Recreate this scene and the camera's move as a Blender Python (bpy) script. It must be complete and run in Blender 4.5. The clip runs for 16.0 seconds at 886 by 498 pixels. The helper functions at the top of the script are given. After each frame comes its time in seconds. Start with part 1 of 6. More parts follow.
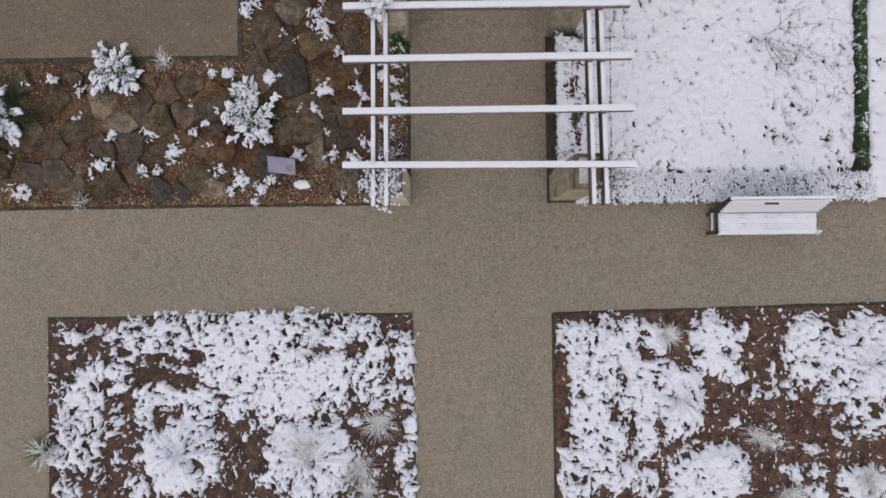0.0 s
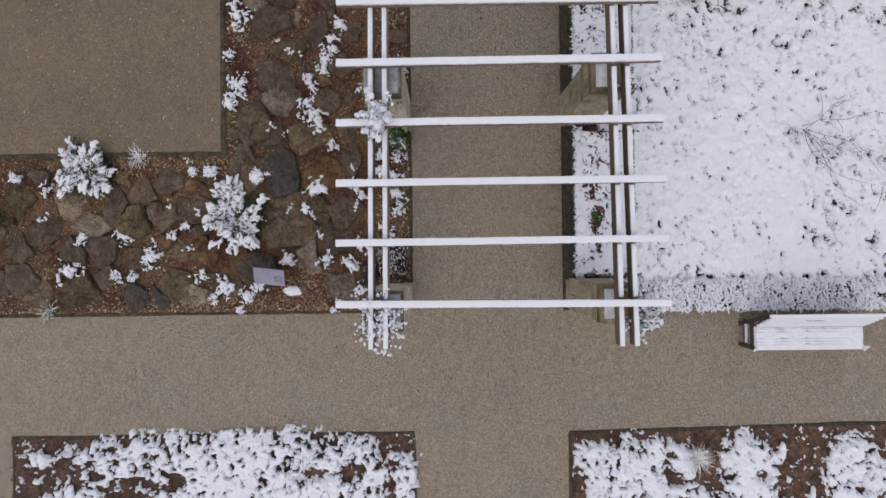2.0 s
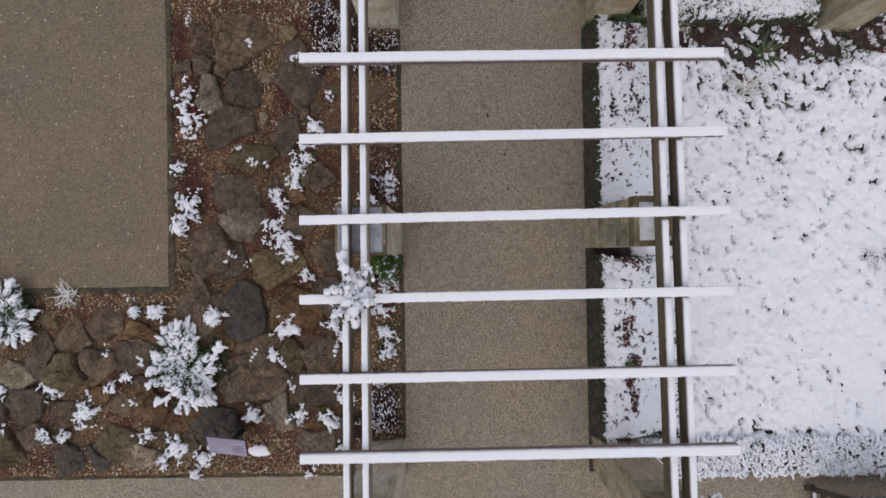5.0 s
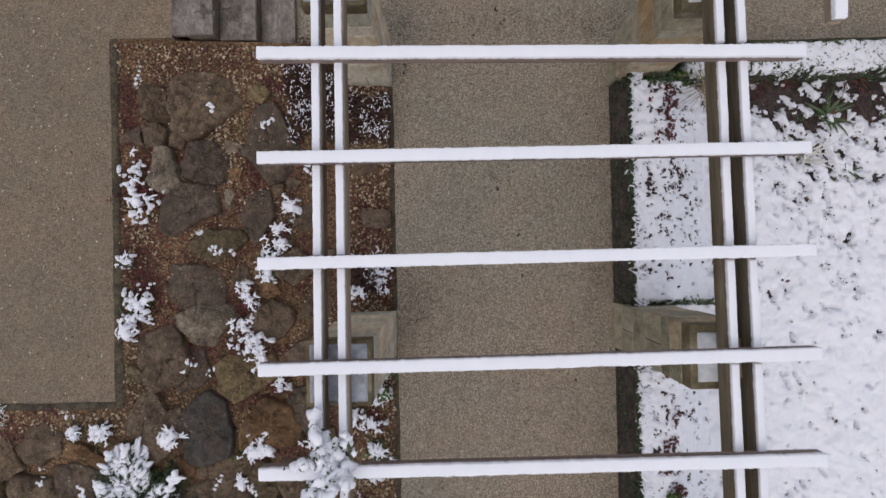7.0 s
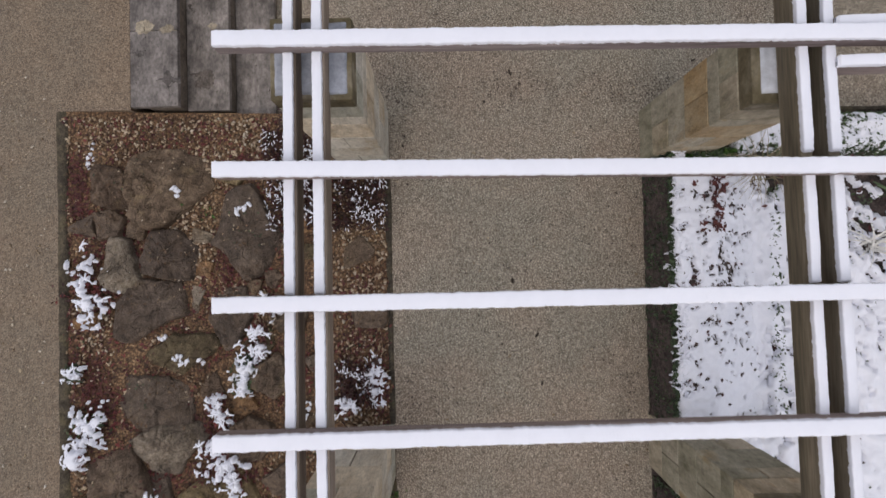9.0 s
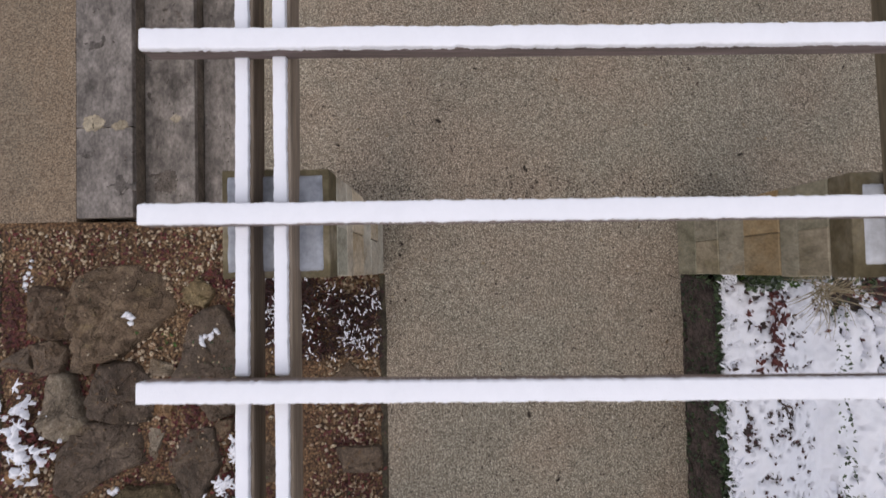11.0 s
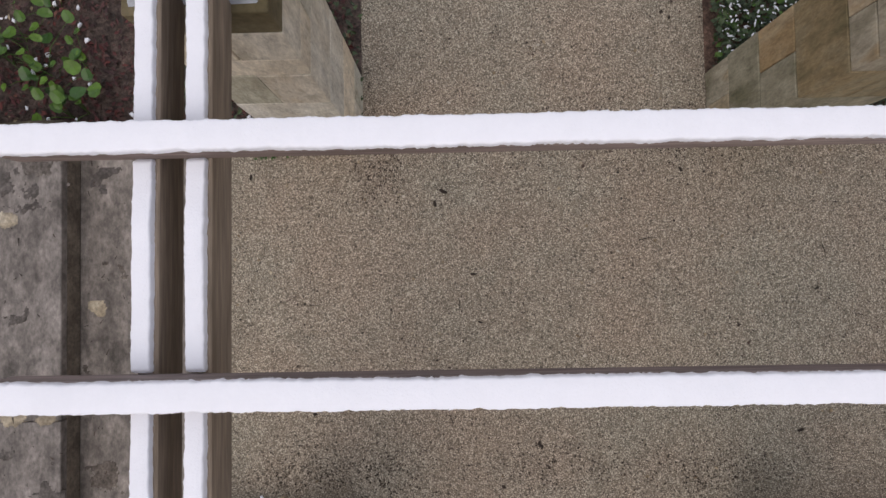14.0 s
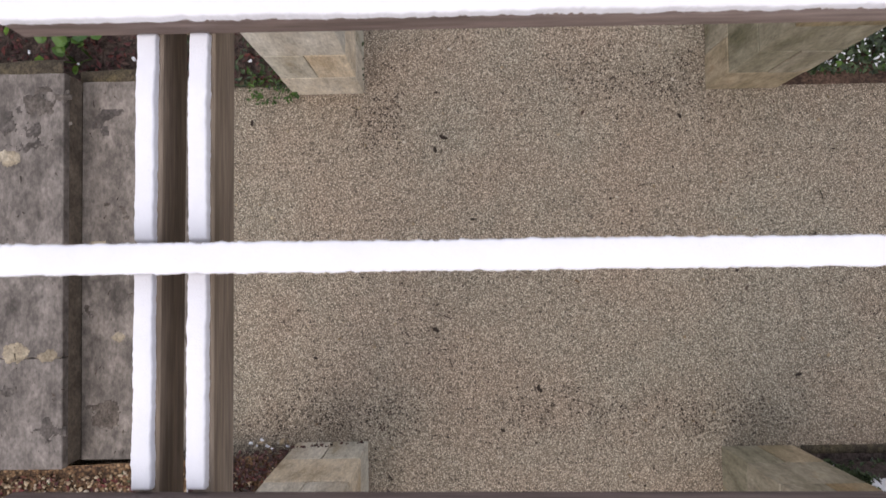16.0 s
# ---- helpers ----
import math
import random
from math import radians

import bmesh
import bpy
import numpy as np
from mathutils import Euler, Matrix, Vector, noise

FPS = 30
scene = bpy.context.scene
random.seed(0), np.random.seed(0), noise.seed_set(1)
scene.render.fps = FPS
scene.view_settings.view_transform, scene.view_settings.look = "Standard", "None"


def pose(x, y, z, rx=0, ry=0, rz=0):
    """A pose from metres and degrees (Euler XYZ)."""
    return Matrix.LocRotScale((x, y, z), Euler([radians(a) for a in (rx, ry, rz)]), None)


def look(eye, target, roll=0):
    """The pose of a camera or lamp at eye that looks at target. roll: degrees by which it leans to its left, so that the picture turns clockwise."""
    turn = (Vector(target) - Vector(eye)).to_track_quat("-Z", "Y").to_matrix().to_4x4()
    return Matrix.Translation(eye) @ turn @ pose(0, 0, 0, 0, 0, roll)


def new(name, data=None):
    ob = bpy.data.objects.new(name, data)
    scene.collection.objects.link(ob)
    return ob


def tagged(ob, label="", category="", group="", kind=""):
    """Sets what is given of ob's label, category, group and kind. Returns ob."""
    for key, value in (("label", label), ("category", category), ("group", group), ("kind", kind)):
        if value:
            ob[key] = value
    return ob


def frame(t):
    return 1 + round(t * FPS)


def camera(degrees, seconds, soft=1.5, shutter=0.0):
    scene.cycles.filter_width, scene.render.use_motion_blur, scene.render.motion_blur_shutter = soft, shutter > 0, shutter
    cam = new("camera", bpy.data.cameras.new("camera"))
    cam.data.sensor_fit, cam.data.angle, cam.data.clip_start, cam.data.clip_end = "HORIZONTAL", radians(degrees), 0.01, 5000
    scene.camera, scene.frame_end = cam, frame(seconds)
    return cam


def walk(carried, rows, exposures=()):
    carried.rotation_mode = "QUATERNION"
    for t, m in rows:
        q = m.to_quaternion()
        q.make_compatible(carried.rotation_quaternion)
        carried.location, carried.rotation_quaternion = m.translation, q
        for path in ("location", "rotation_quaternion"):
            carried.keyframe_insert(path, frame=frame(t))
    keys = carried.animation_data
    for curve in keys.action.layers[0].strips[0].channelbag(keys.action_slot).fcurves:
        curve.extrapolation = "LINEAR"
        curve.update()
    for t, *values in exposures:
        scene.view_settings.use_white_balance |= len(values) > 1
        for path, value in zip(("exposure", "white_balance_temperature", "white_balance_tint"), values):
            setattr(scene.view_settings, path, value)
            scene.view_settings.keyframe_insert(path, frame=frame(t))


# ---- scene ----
cam = camera(73.7, 16.0, 1.5, 0.4)
# seconds, eye x y z, turn about x y z
ROWS = [
    (0, -0.547, 1.096, 10.437, 0.382, 0.296, -0.613),
    (0.5, -0.573, 1.627, 10.249, 0.195, 0.275, -0.589),
    (1, -0.605, 2.117, 9.993, 0.157, 0.251, -0.595),
    (1.5, -0.620, 2.517, 9.697, 0.348, 0.297, -0.641),
    (2, -0.623, 2.897, 9.467, 0.358, 0.267, -0.662),
    (2.5, -0.652, 3.221, 9.295, 0.409, 0.136, -0.704),
    (3, -0.666, 3.559, 9.023, 0.273, 0.064, -0.667),
    (5.5, -0.565, 5.159, 7.464, 0.300, 0.435, -0.980),
    (6, -0.565, 5.451, 7.148, 0.300, 0.390, -1.037),
    (6.5, -0.554, 5.740, 6.829, 0.093, 0.499, -1.115),
    (7, -0.575, 5.945, 6.535, 0.457, 0.493, -1.201),
    (7.5, -0.610, 6.175, 6.299, 0.504, 0.336, -1.292),
    (8, -0.615, 6.398, 6.074, 0.662, 0.361, -1.382),
    (10.5, -0.628, 7.561, 4.971, 1.982, 0.654, -1.309),
    (11, -0.629, 7.828, 4.797, 1.989, 0.577, -1.359),
    (11.5, -0.631, 8.128, 4.620, 2.296, 0.500, -1.208),
    (12, -0.587, 8.546, 4.486, 1.999, 0.726, -1.090),
    (12.5, -0.560, 8.995, 4.326, 2.000, 0.850, -1.001),
    (13, -0.560, 9.439, 4.165, 1.792, 0.817, -1.062),
    (13.5, -0.570, 9.756, 4.050, 1.929, 0.803, -1.104),
    (14, -0.572, 9.825, 4.048, 2.006, 0.755, -1.145),
    (14.5, -0.569, 9.757, 4.039, 1.934, 0.764, -1.085),
    (15, -0.568, 9.703, 4.052, 1.939, 0.761, -1.098),
    (15.5, -0.570, 9.613, 4.054, 1.973, 0.765, -1.013),
    (16, -0.580, 9.450, 4.056, 1.997, 0.723, -0.967),
]
EXPOSURES = [(0.0, 0.0, 6500, 11), (8.2, 0.18, 6500, 11), (10.5, 0.27, 6550, 12), (11.5, 0.25, 6580, 12), (12.5, 0.25, 6600, 12), (13.5, 0.27, 6640, 12), (14.0, 0.27, 6660, 12), (14.4, 0.57, 6660, 13), (16.0, 0.57, 6660, 13)]
walk(cam, [(t, pose(x, y, z, rx, ry, rz)) for t, x, y, z, rx, ry, rz in ROWS], EXPOSURES)
from mathutils.bvhtree import BVHTree


# ---- light: even overcast winter sky ----
world = bpy.data.worlds.new("overcast_sky")
scene.world = world
world.use_nodes = True
wn = world.node_tree.nodes
sky = wn.new("ShaderNodeTexSky")
sky.sky_type, sky.sun_disc, sky.sun_elevation, sky.sun_rotation = "NISHITA", False, radians(48), radians(200)
sky.air_density, sky.dust_density, sky.ozone_density = 1.6, 6.0, 0.6
soften = wn.new("ShaderNodeMix")
soften.data_type = "RGBA"
soften.inputs[0].default_value = 0.75
soften.inputs[7].default_value = (7.2, 7.3, 7.7, 1)
world.node_tree.links.new(sky.outputs[0], soften.inputs[6])
world.node_tree.links.new(soften.outputs[2], wn["Background"].inputs[0])
wn["Background"].inputs[1].default_value = 0.10
sun = new("sun", bpy.data.lights.new("sun", "SUN"))
sun.data.energy, sun.data.angle, sun.data.color = 0.55, radians(40), (1.0, 0.97, 0.93)
sun.matrix_world = look((0, 0, 30), (6, 10, 0))

# ---- noise ----
def hash2(i, j, seed):
    n = (i.astype(np.int64) * 374761393 + j.astype(np.int64) * 668265263 + seed * 974634721) & 0x7FFFFFFF
    n = ((n ^ (n >> 13)) * 1274126177) & 0x7FFFFFFF
    return ((n ^ (n >> 16)) & 0xFFFF) / 65535.0


def vnoise(x, y, seed=0):
    """Smooth value noise in 0..1."""
    i, j = np.floor(x), np.floor(y)
    u, v = x - i, y - j
    u, v = u * u * (3 - 2 * u), v * v * (3 - 2 * v)
    a, b, c, d = hash2(i, j, seed), hash2(i + 1, j, seed), hash2(i, j + 1, seed), hash2(i + 1, j + 1, seed)
    return (a * (1 - u) + b * u) * (1 - v) + (c * (1 - u) + d * u) * v


def fbm(x, y, scale, octaves=4, seed=0, gain=0.5):
    """Several layers of noise, about -1..1."""
    x, y = np.asarray(x, float) * scale, np.asarray(y, float) * scale
    total, amp, norm = 0, 1.0, 0
    for o in range(octaves):
        total, norm = total + amp * (2 * vnoise(x + 17.3 * o, y - 9.1 * o, seed + o) - 1), norm + amp
        x, y, amp = x * 2.03 + y * 0.31, y * 2.03 - x * 0.31, amp * gain
    return total / norm


# ---- materials ----
def node_mat(name, rough=0.85, spec=0.3):
    m = bpy.data.materials.new(name)
    m.use_nodes = True
    n, l = m.node_tree.nodes, m.node_tree.links
    b = n["Principled BSDF"]
    b.inputs["Roughness"].default_value = rough
    b.inputs["Specular IOR Level"].default_value = spec
    return m, n, l, b


def coords(n, l, stretch=(1, 1, 1)):
    """Object coordinates, stretched."""
    tc, mp = n.new("ShaderNodeTexCoord"), n.new("ShaderNodeMapping")
    mp.inputs["Scale"].default_value = stretch
    l.new(tc.outputs["Object"], mp.inputs["Vector"])
    return mp.outputs["Vector"]


def noise_tex(n, l, vec, scale, detail=5, rough=0.6, vary=True):
    t = n.new("ShaderNodeTexNoise")
    t.noise_dimensions = "4D"
    t.inputs["Scale"].default_value, t.inputs["Detail"].default_value, t.inputs["Roughness"].default_value = scale, detail, rough
    l.new(vec, t.inputs["Vector"])
    if vary:
        oi, mu = n.new("ShaderNodeObjectInfo"), n.new("ShaderNodeMath")
        mu.operation = "MULTIPLY"
        mu.inputs[1].default_value = 23.0
        l.new(oi.outputs["Random"], mu.inputs[0])
        l.new(mu.outputs[0], t.inputs["W"])
    return t.outputs["Fac"]


def ramp(n, l, fac, stops):
    r = n.new("ShaderNodeValToRGB")
    el = r.color_ramp.elements
    while len(el) < len(stops):
        el.new(0.5)
    for e, (p, c) in zip(el, stops):
        e.position, e.color = p, (*c, 1) if len(c) == 3 else c
    l.new(fac, r.inputs["Fac"])
    return r.outputs["Color"]


def mix(n, l, kind, fac, a, b):
    m = n.new("ShaderNodeMix")
    m.data_type, m.blend_type = "RGBA", kind
    for socket, v in ((m.inputs[0], fac), (m.inputs[6], a), (m.inputs[7], b)):
        if hasattr(v, "is_linked"):
            l.new(v, socket)
        else:
            socket.default_value = v
    return m.outputs[2]


def bump(n, l, b, height, strength, dist):
    k = n.new("ShaderNodeBump")
    k.inputs["Strength"].default_value, k.inputs["Distance"].default_value = strength, dist
    l.new(height, k.inputs["Height"])
    l.new(k.outputs["Normal"], b.inputs["Normal"])


def grey(v):
    return (v, v, v)


def surface(name, dark, mid, light, big=2.0, fine=60.0, rough=0.85, bumps=0.4, dist=0.01, stretch=(1, 1, 1), grain=0.3, spec=0.3, vary=((0.86, 0.86, 0.88), (1.12, 1.07, 1.0))):
    """A matt natural surface: three tones in large stains, and a fine grain."""
    m, n, l, b = node_mat(name, rough, spec)
    v = coords(n, l, stretch)
    stains = noise_tex(n, l, v, big)
    fineness = noise_tex(n, l, v, fine, 3)
    col = ramp(n, l, stains, [(0.3, dark), (0.5, mid), (0.72, light)])
    g = ramp(n, l, fineness, [(0.3, grey(1 - grain)), (0.7, grey(1 + grain))])
    col = mix(n, l, "MULTIPLY", 1.0, col, g)
    middle = noise_tex(n, l, v, math.sqrt(big * fine) * 0.8, 6, 0.7)
    col = mix(n, l, "MULTIPLY", 1.0, col, ramp(n, l, middle, [(0.3, grey(1 - 1.1 * grain)), (0.5, grey(1.0)), (0.7, grey(1 + 1.2 * grain))]))
    oi = n.new("ShaderNodeObjectInfo")
    col = mix(n, l, "MULTIPLY", 1.0, col, ramp(n, l, oi.outputs["Random"], [(0.0, vary[0]), (0.5, (1.0, 1.0, 1.0)), (1.0, vary[1])]))
    l.new(col, b.inputs["Base Color"])
    bump(n, l, b, mix(n, l, "ADD", 0.5, middle, fineness), bumps, dist)
    return m


def pebbled(name, tones, size, dark=0.5, big=0.7, tint_a=(1.06, 0.99, 0.93), tint_b=(0.93, 0.98, 1.02), rough=0.8, wet=0.0, dist=0.004, pits=False):
    """Small stones bound together: cells of several tones, dark between, with broad patches of tint and damp."""
    m, n, l, b = node_mat(name, rough, 0.35)
    v = coords(n, l)
    cell = n.new("ShaderNodeTexVoronoi")
    cell.inputs["Scale"].default_value = 1.0 / size
    l.new(v, cell.inputs["Vector"])
    sep = n.new("ShaderNodeSeparateColor")
    l.new(cell.outputs["Color"], sep.inputs["Color"])
    k = len(tones)
    col = ramp(n, l, sep.outputs["Red"], [(i / (k - 1), c) for i, c in enumerate(tones)])
    gap = ramp(n, l, cell.outputs["Distance"], [(0.35, grey(1.0)), (0.75, grey(dark))])
    col = mix(n, l, "MULTIPLY", 1.0, col, gap)
    patches = ramp(n, l, noise_tex(n, l, v, big, 4), [(0.38, tint_b), (0.62, tint_a)])
    col = mix(n, l, "MULTIPLY", 1.0, col, patches)
    if pits:
        # dark pores and a few pale chips among the grains
        for scale, reach, share, tone in ((0.034, 0.24, 0.4, grey(0.4)), (0.021, 0.25, 0.28, grey(0.55)), (0.075, 0.1, 0.22, grey(1.9))):
            pore = n.new("ShaderNodeTexVoronoi")
            pore.inputs["Scale"].default_value = 1.0 / scale
            l.new(v, pore.inputs["Vector"])
            part_c = n.new("ShaderNodeSeparateColor")
            l.new(pore.outputs["Color"], part_c.inputs["Color"])
            chosen = ramp(n, l, part_c.outputs["Green"], [(share - 0.02, grey(1.0)), (share + 0.02, grey(0.0))])
            core = ramp(n, l, pore.outputs["Distance"], [(reach * 0.7, grey(1.0)), (reach * 1.25, grey(0.0))])
            mask = mix(n, l, "MULTIPLY", 1.0, chosen, core)
            spot = mix(n, l, "MULTIPLY", 1.0, col, ramp(n, l, part_c.outputs["Blue"], [(0.0, tone), (1.0, tuple(0.5 + 0.5 * c for c in tone))]))
            mixer = mix(n, l, "MIX", mask, col, spot)
            col = mixer
    blot = ramp(n, l, noise_tex(n, l, v, 7.0, 6, 0.75), [(0.32, grey(0.86)), (0.5, grey(1.0)), (0.72, grey(1.06))])
    col = mix(n, l, "MULTIPLY", 1.0, col, blot)
    speck = ramp(n, l, noise_tex(n, l, v, 38.0, 2), [(0.24, grey(0.55)), (0.34, grey(1.0))])
    col = mix(n, l, "MULTIPLY", 0.8, col, speck)
    l.new(col, b.inputs["Base Color"])
    inv = n.new("ShaderNodeMath")
    inv.operation = "SUBTRACT"
    inv.inputs[0].default_value = 1.0
    l.new(cell.outputs["Distance"], inv.inputs[1])
    bump(n, l, b, inv.outputs[0], 0.5, dist)
    return m


def island_mat(name, tones, rough=0.7, spec=0.35, grain=20.0):
    """For many small loose pieces in one mesh: each takes one of the tones."""
    m, n, l, b = node_mat(name, rough, spec)
    geo = n.new("ShaderNodeNewGeometry")
    k = len(tones)
    col = ramp(n, l, geo.outputs["Random Per Island"], [(i / max(1, k - 1), c) for i, c in enumerate(tones)])
    g = ramp(n, l, noise_tex(n, l, coords(n, l), grain, 3), [(0.3, grey(0.75)), (0.7, grey(1.2))])
    l.new(mix(n, l, "MULTIPLY", 1.0, col, g), b.inputs["Base Color"])
    return m


def snow_mat(name, tone=(0.79, 0.8, 0.885), low=0.95):
    m, n, l, b = node_mat(name, 0.65, 0.25)
    v = coords(n, l)
    f, g = noise_tex(n, l, v, 9.0, 6, 0.7), noise_tex(n, l, v, 140.0, 2)
    shade = ramp(n, l, f, [(0.3, tuple(low * c for c in tone)), (0.65, tone)])
    l.new(shade, b.inputs["Base Color"])
    bump(n, l, b, mix(n, l, "ADD", 0.35, f, g), 0.35, 0.012)
    return m


MAT_PATH = pebbled("bound_gravel", [(0.12, 0.098, 0.077), (0.275, 0.23, 0.183), (0.37, 0.313, 0.252), (0.68, 0.605, 0.51), (0.16, 0.134, 0.109), (0.325, 0.276, 0.224)], 0.0062, dark=0.48, big=1.05, tint_a=(1.048, 0.981, 0.937), tint_b=(0.966, 0.989, 0.967), pits=True)
MAT_TERRACE = pebbled("damp_bound_gravel", [(0.122, 0.092, 0.065), (0.2, 0.154, 0.113), (0.243, 0.196, 0.15), (0.35, 0.295, 0.234), (0.158, 0.128, 0.1), (0.214, 0.174, 0.135)], 0.0075, dark=0.45, big=0.9, tint_a=(1.11, 1.02, 0.945), tint_b=(0.9, 0.9, 0.885))
MAT_MULCH = pebbled("soil_with_pea_gravel", [(0.075, 0.05, 0.036), (0.2, 0.14, 0.092), (0.3, 0.225, 0.15), (0.11, 0.075, 0.053), (0.42, 0.34, 0.24)], 0.017, dark=0.35, big=2.2, tint_a=(0.95, 0.78, 0.63), tint_b=(0.56, 0.4, 0.32), dist=0.012)
MAT_SOIL = surface("wet_leafy_soil", (0.042, 0.028, 0.023), (0.094, 0.06, 0.046), (0.155, 0.096, 0.072), 5.0, 55.0, 0.9, 0.9, 0.02, grain=0.6)
MAT_MOSS = surface("mossy_soil_edge", (0.036, 0.03, 0.023), (0.068, 0.056, 0.041), (0.1, 0.086, 0.05), 7.0, 80.0, 0.95, 0.8, 0.015, grain=0.5)
MAT_SNOW = snow_mat("fresh_snow")
MAT_SLUSH = snow_mat("thin_grey_slush", (0.44, 0.465, 0.54), 0.42)
MAT_CAP = snow_mat("thin_bluish_snow", (0.66, 0.68, 0.75), 0.6)
# humus of the beds; also the painted shade inside hedge and lavender foliage
MAT_SOIL_AND_SHADE = surface("dark_humus_and_foliage_shade", (0.034, 0.026, 0.024), (0.062, 0.047, 0.044), (0.098, 0.072, 0.064), 6.0, 60.0, 0.9, 0.9, 0.02, grain=0.6)
MAT_WOOD = surface("weathered_timber", (0.12, 0.09, 0.085), (0.19, 0.15, 0.145), (0.28, 0.235, 0.232), 4.0, 60.0, 0.8, 0.5, 0.004, (0.08, 1, 1), 0.3)
MAT_WOOD_LONG = surface("weathered_timber_long", (0.155, 0.118, 0.085), (0.25, 0.198, 0.155), (0.37, 0.315, 0.275), 4.0, 60.0, 0.8, 0.5, 0.004, (1, 0.08, 1), 0.3)
MAT_WOOD_GREEN = surface("algae_darkened_timber", (0.11, 0.094, 0.064), (0.17, 0.143, 0.104), (0.25, 0.208, 0.16), 4.0, 60.0, 0.85, 0.5, 0.004, (1, 0.08, 1), 0.3)


def stained_stone(name, tones):
    """Sandstone blotched with algae, iron and soot; the streaks run down the faces."""
    m, n, l, b = node_mat(name, 0.85, 0.3)
    v = coords(n, l, (1.3, 1.3, 0.5))
    k = len(tones)
    col = ramp(n, l, noise_tex(n, l, v, 3.6, 5, 0.62), [(0.3 + 0.42 * i / (k - 1), c) for i, c in enumerate(tones)])
    grain, blot = noise_tex(n, l, v, 60.0, 3), noise_tex(n, l, v, 14.0, 5, 0.7)
    col = mix(n, l, "MULTIPLY", 1.0, col, ramp(n, l, grain, [(0.3, grey(0.8)), (0.7, grey(1.2))]))
    col = mix(n, l, "MULTIPLY", 1.0, col, ramp(n, l, blot, [(0.32, grey(0.68)), (0.5, grey(1.0)), (0.7, grey(1.18))]))
    oi = n.new("ShaderNodeObjectInfo")
    col = mix(n, l, "MULTIPLY", 1.0, col, ramp(n, l, oi.outputs["Random"], [(0.0, (0.8, 0.83, 0.78)), (0.5, (1.0, 1.0, 1.0)), (1.0, (1.15, 1.05, 0.92))]))
    l.new(col, b.inputs["Base Color"])
    bump(n, l, b, mix(n, l, "ADD", 0.5, blot, grain), 0.6, 0.008)
    return m


MAT_STONE = stained_stone("buff_sandstone", [(0.36, 0.3, 0.215), (0.47, 0.43, 0.365), (0.57, 0.54, 0.48), (0.62, 0.595, 0.55)])
MAT_STONE_RUST = stained_stone("iron_stained_sandstone", [(0.17, 0.155, 0.1), (0.29, 0.26, 0.2), (0.4, 0.355, 0.285), (0.34, 0.24, 0.13)])
MAT_STONE_AMBER = stained_stone("amber_stained_sandstone", [(0.19, 0.155, 0.09), (0.3, 0.222, 0.132), (0.35, 0.29, 0.2), (0.36, 0.25, 0.135)])
MAT_STONE_WET = surface("stained_sandstone", (0.075, 0.06, 0.028), (0.16, 0.132, 0.08), (0.36, 0.32, 0.25), 4.0, 40.0, 0.8, 0.35, 0.006, (1, 1, 1), 0.2)
MAT_MORTAR = surface("dark_mortar", (0.1, 0.085, 0.065), (0.15, 0.13, 0.1), (0.2, 0.18, 0.14), 8.0, 90.0, 0.95, 0.5, 0.004)
MAT_TREAD = surface("worn_slate_tread", (0.06, 0.051, 0.046), (0.168, 0.147, 0.136), (0.262, 0.233, 0.218), 5.0, 34.0, 0.6, 0.6, 0.008, (1.3, 0.8, 1), grain=0.36)
MAT_LICHEN = surface("cream_lichen", (0.2, 0.165, 0.12), (0.33, 0.28, 0.21), (0.42, 0.38, 0.31), 8.0, 60.0, 0.9, 0.3, 0.003, grain=0.3)
MAT_RISER = surface("damp_riser", (0.07, 0.055, 0.045), (0.13, 0.105, 0.085), (0.2, 0.165, 0.135), 6.0, 50.0, 0.8, 0.4, 0.006)


